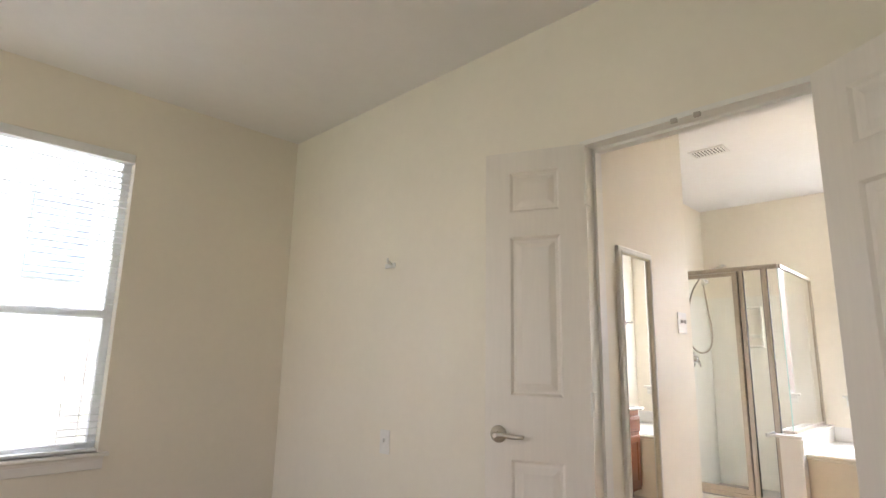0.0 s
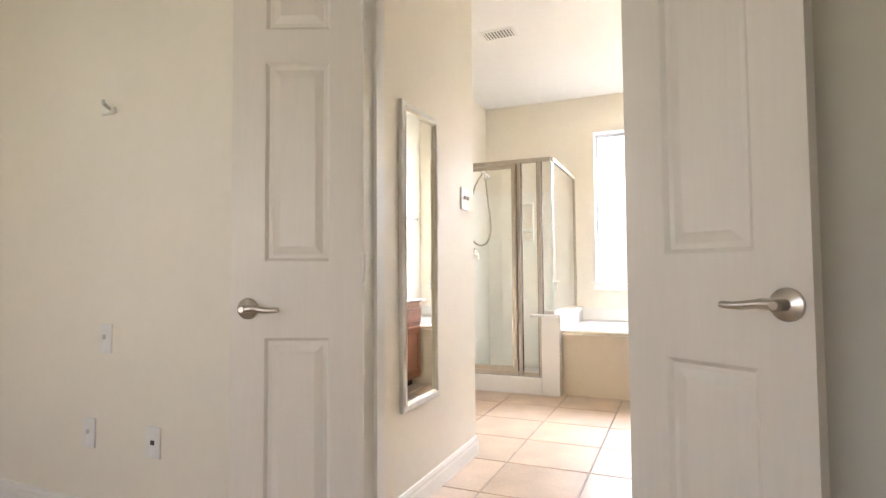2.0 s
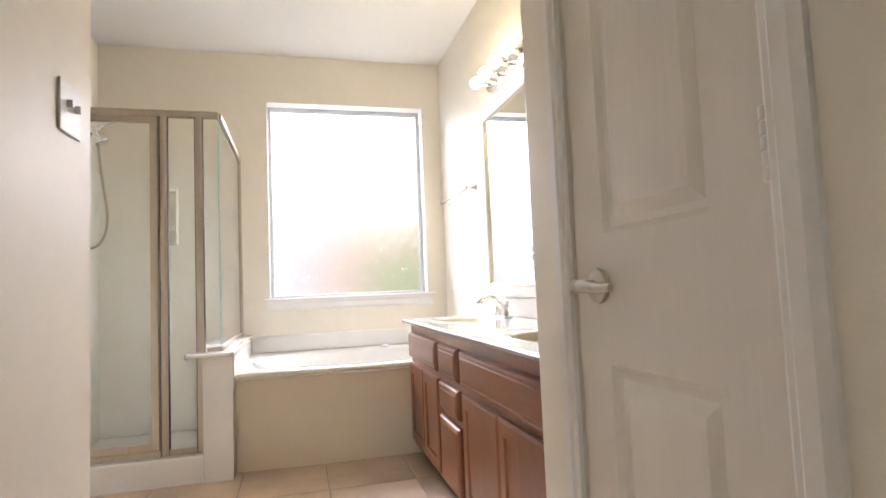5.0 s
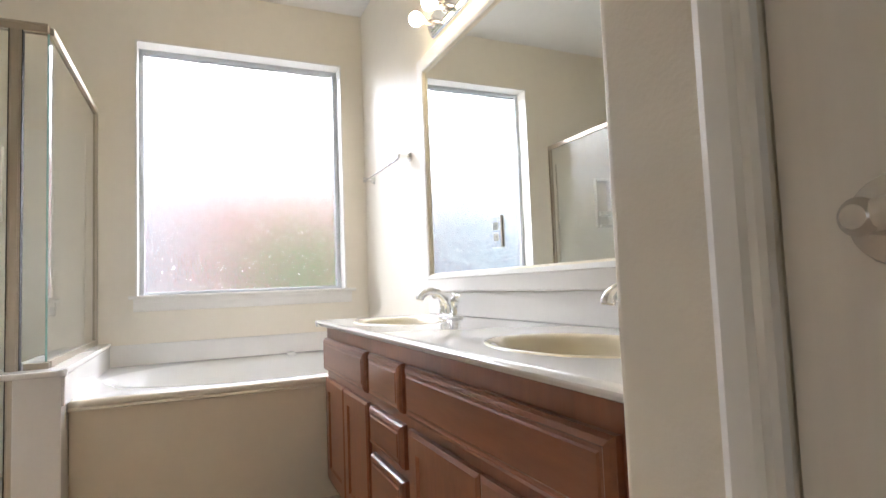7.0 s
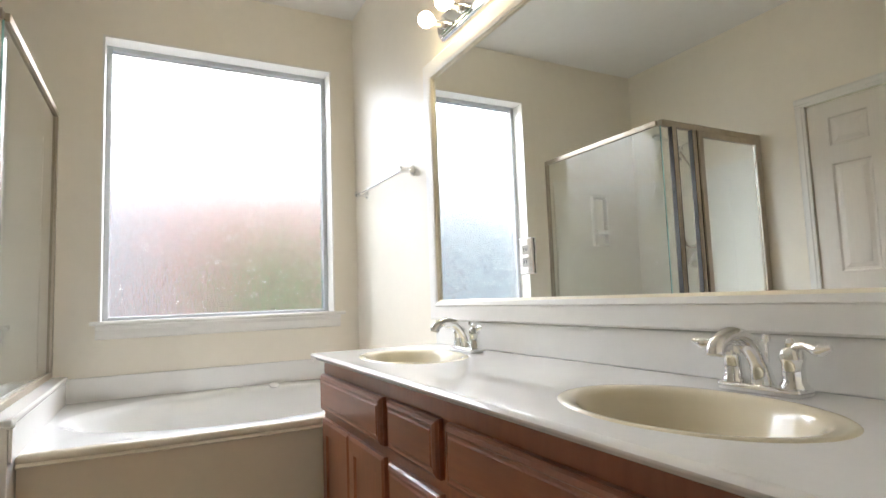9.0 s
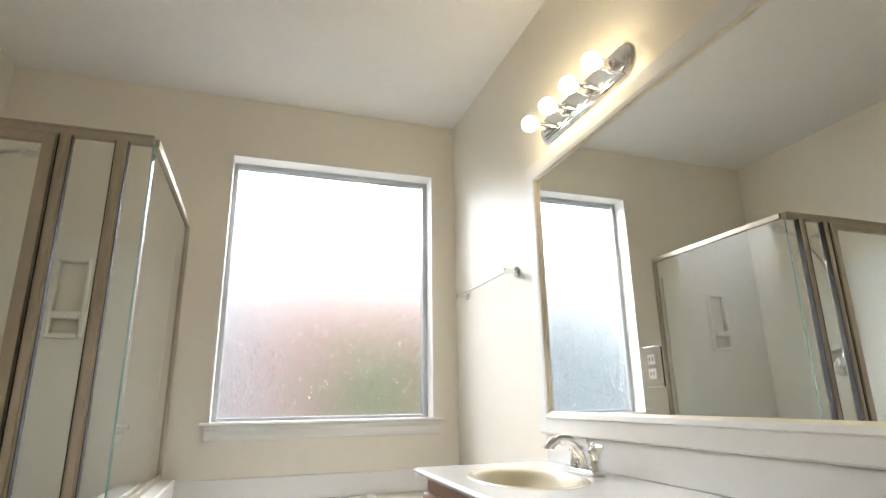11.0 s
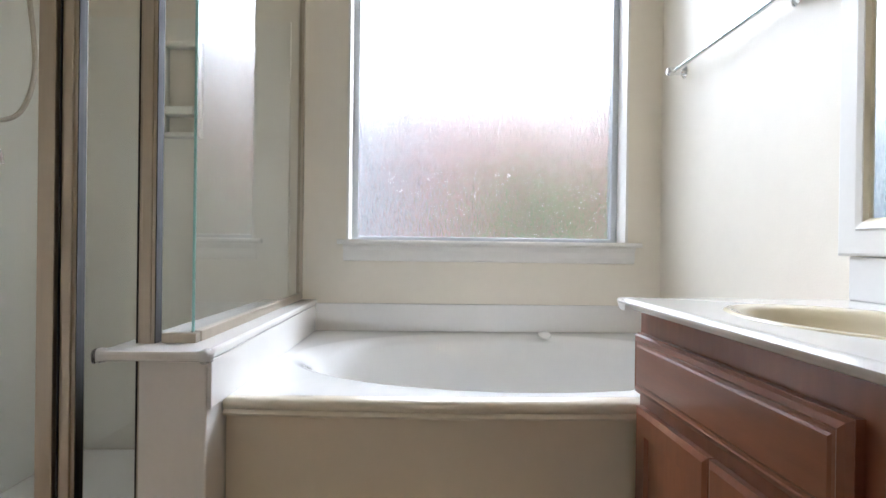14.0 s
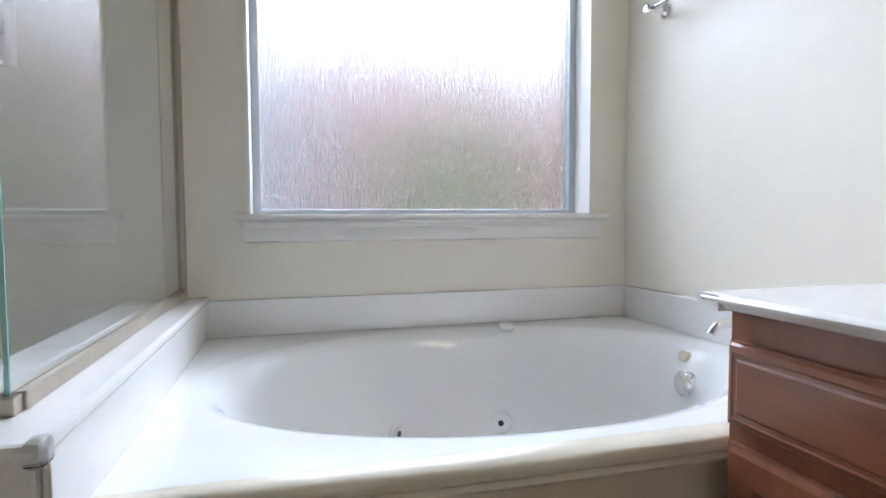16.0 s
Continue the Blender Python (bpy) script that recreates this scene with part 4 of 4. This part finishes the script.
lb = thing("vanity_light", (4.94, VW, 2.1), "chrome bath light bar with four lit globe bulbs", "wall light")
bm = bmesh.new()
secs = [(0.062, 0.001), (0.062, 0.010), (0.054, 0.016), (0.050, 0.016), (0.046, 0.022), (0.040, 0.022), (0.036, 0.028)]
loops = []
for r, d in secs:
    loop = []
    for k in range(32):
        a = 2 * math.pi * k / 32
        loop.append(bm.verts.new((4.985 + (0.25 if math.cos(a) > 0 else -0.25) + r * math.cos(a), VW + d, 2.122 + r * math.sin(a))))
    loops.append(loop)
for p, q in zip(loops, loops[1:]):
    for k in range(32):
        bm.faces.new((p[k], p[(k + 1) % 32], q[(k + 1) % 32], q[k]))
bm.faces.new(loops[-1])
part("backplate", bm, M_CHROME, lb, "", 30)
for bx in (4.76, 4.912, 5.066, 5.217):
    s = part("socket", lathe([(0.026, 0.024), (0.026, 0.034), (0.02, 0.04), (0.02, 0.072), (0.016, 0.076)], Matrix.Translation((bx, VW, 2.122)) @ pose(0, 0, 0, -90), 20), M_CHROME, lb, "", 40)
    bm = bmesh.new()
    bmesh.ops.create_uvsphere(bm, u_segments=20, v_segments=12, radius=0.033)
    bmesh.ops.transform(bm, matrix=Matrix.Translation((bx, VW + 0.108, 2.122)), verts=bm.verts[:])
    part("bulb", bm, M_BULB, s, "lit warm white globe bulb", 180)

tb = thing("towel_bar", (5.94, VW, 1.59), "chrome towel bar on the bathroom wall", "towel bar")
part("bar", tube([(5.605, VW + 0.05, 1.59), (6.27, VW + 0.05, 1.59)], 0.0085, 14), M_CHROME, tb, "", 40)
for bx in (5.618, 6.256):
    part("bracket", lathe([(0.024, 0.001), (0.025, 0.006), (0.018, 0.012), (0.013, 0.02), (0.012, 0.045), (0.017, 0.055), (0.017, 0.068), (0.011, 0.075)], Matrix.Translation((bx, VW, 1.59)) @ pose(0, 0, 0, -90), 20), M_CHROME, tb, "", 40)

# ---------------- outside ----------------
bm = bmesh.new()
ringv = [[bm.verts.new((3 + 70 * math.cos(radians(a)), 1 + 70 * math.sin(radians(a)), z)) for a in range(-60, 44, 4)] for z in (-3, 70)]
for k in range(len(ringv[0]) - 1):
    bm.faces.new((ringv[0][k], ringv[0][k + 1], ringv[1][k + 1], ringv[1][k]))
solo("backdrop", bm, M_SKY, "bright hazy white sky beyond the yard", "sky", S)
solo("ground", box(-60, 80, -60, 60, -0.6, -0.3), M_GRASS, "green lawn around the house", "ground", S)
gw = thing("neighbour_house", (10.4, -0.5, -0.3), "single-storey red brick house beyond the yard", "house")
part("wall", box(10.0, 16.0, -5.0, 3.4, -0.3, 3.18), M_BRICK, gw)
part("roof", sweep([(-0.3, 3.18), (3.0, 3.5), (6.4, 3.18), (6.4, 3.1), (-0.3, 3.1)], (10.0, -5.3, 0), (10.0, 3.7, 0), (1, 0, 0)), M_ROOF, gw)
fe = thing("yard_fence", (9.0, 6, -0.3), "blue-grey board fence beside the brick house", "fence")
for i in range(40):
    part("board", box(9.6, 9.63, 1.3 + i * 0.15, 1.44 + i * 0.15, -0.3, 2.6), M_SIDING, fe)
part("rail", box(9.63, 9.68, 1.3, 7.3, 1.2, 1.28), M_SIDING, fe)
rng = random.Random(5)
sb = thing("shrub", (8.9, 0.0, -0.3), "round green leafy shrub in the yard", "shrub")
bm = bmesh.new()
for i in range(6):
    a = i * 1.05
    add_tube(bm, [(8.9, 0.02, -0.3), (8.9 + 0.15 * math.cos(a), -0.1 + 0.2 * math.sin(a), 0.3), (8.9 + 0.3 * math.cos(a), -0.1 + 0.45 * math.sin(a), 0.9)], [0.03, 0.02, 0.008], 6)
part("stems", bm, M_BARK, sb)
bm = bmesh.new()
for i in range(2600):
    d = Vector((rng.gauss(0, 1), rng.gauss(0, 1), rng.gauss(0, 1))).normalized()
    r = rng.uniform(0.55, 1.0) * (1 + 0.18 * math.sin(5 * d.x + 3 * d.z))
    c = Vector((8.9, 0.02, 0.98)) + Vector((d.x * 0.5, d.y * 0.52, d.z * 0.76)) * r
    q = Euler((rng.uniform(0, 6), rng.uniform(0, 6), rng.uniform(0, 6))).to_matrix()
    bm.faces.new([bm.verts.new(c + q @ Vector(v)) for v in ((-0.06, 0, 0), (0, -0.03, 0.01), (0.06, 0, 0), (0, 0.03, 0.01))])
tagged(part("leaves", bm, M_LEAF, sb), kind="stuff")
nh = thing("neighbour_house", (0.5, 9, -0.3), "pale neighbouring house with a dark shuttered window", "house")
part("wall", box(-4, 5, 8.2, 12, -0.3, 5.0), material("pale_siding", (0.62, 0.61, 0.60), 0.8), nh)
part("window", box(1.6, 2.2, 8.16, 8.2, 2.0, 3.05), M_SHUT, nh, "dark shuttered window")
fb = thing("yard_fence", (1, 6.4, -0.3), "brown wooden board fence", "fence")
for i in range(46):
    part("board", box(-3 + i * 0.15, -2.86 + i * 0.15, 6.4, 6.43, -0.3, 1.35 + 0.01 * (i % 3)), M_FENCE, fb)
part("rail", box(-3, 3.9, 6.43, 6.48, 0.9, 0.98), M_FENCE, fb)

# ---------------- floor tiles ----------------
PITCH, HALF = 0.42, 0.2065
bm = box(-HALF, HALF, -HALF, HALF, -0.008, 0.0, bevel=0.0025, seg=1)
TILE = finish("tile", bm, M_TILE)
FL = bpy.data.objects["floor"]


def tile(cx, cy, data=None):
    ob = new("tile", data or TILE)
    ob.location = (cx, cy, FZ)
    ob.parent = FL


for i in range(-18, 6):
    for k in range(-3, 7):
        cx, cy = 4.60 + (i + 0.5) * PITCH, 1.03 + (k + 0.5) * PITCH
        if cx < BW - 0.1 or cx > 6.0 or cy < 0.0 or cy > BY + 0.1:
            continue
        tile(cx, cy)
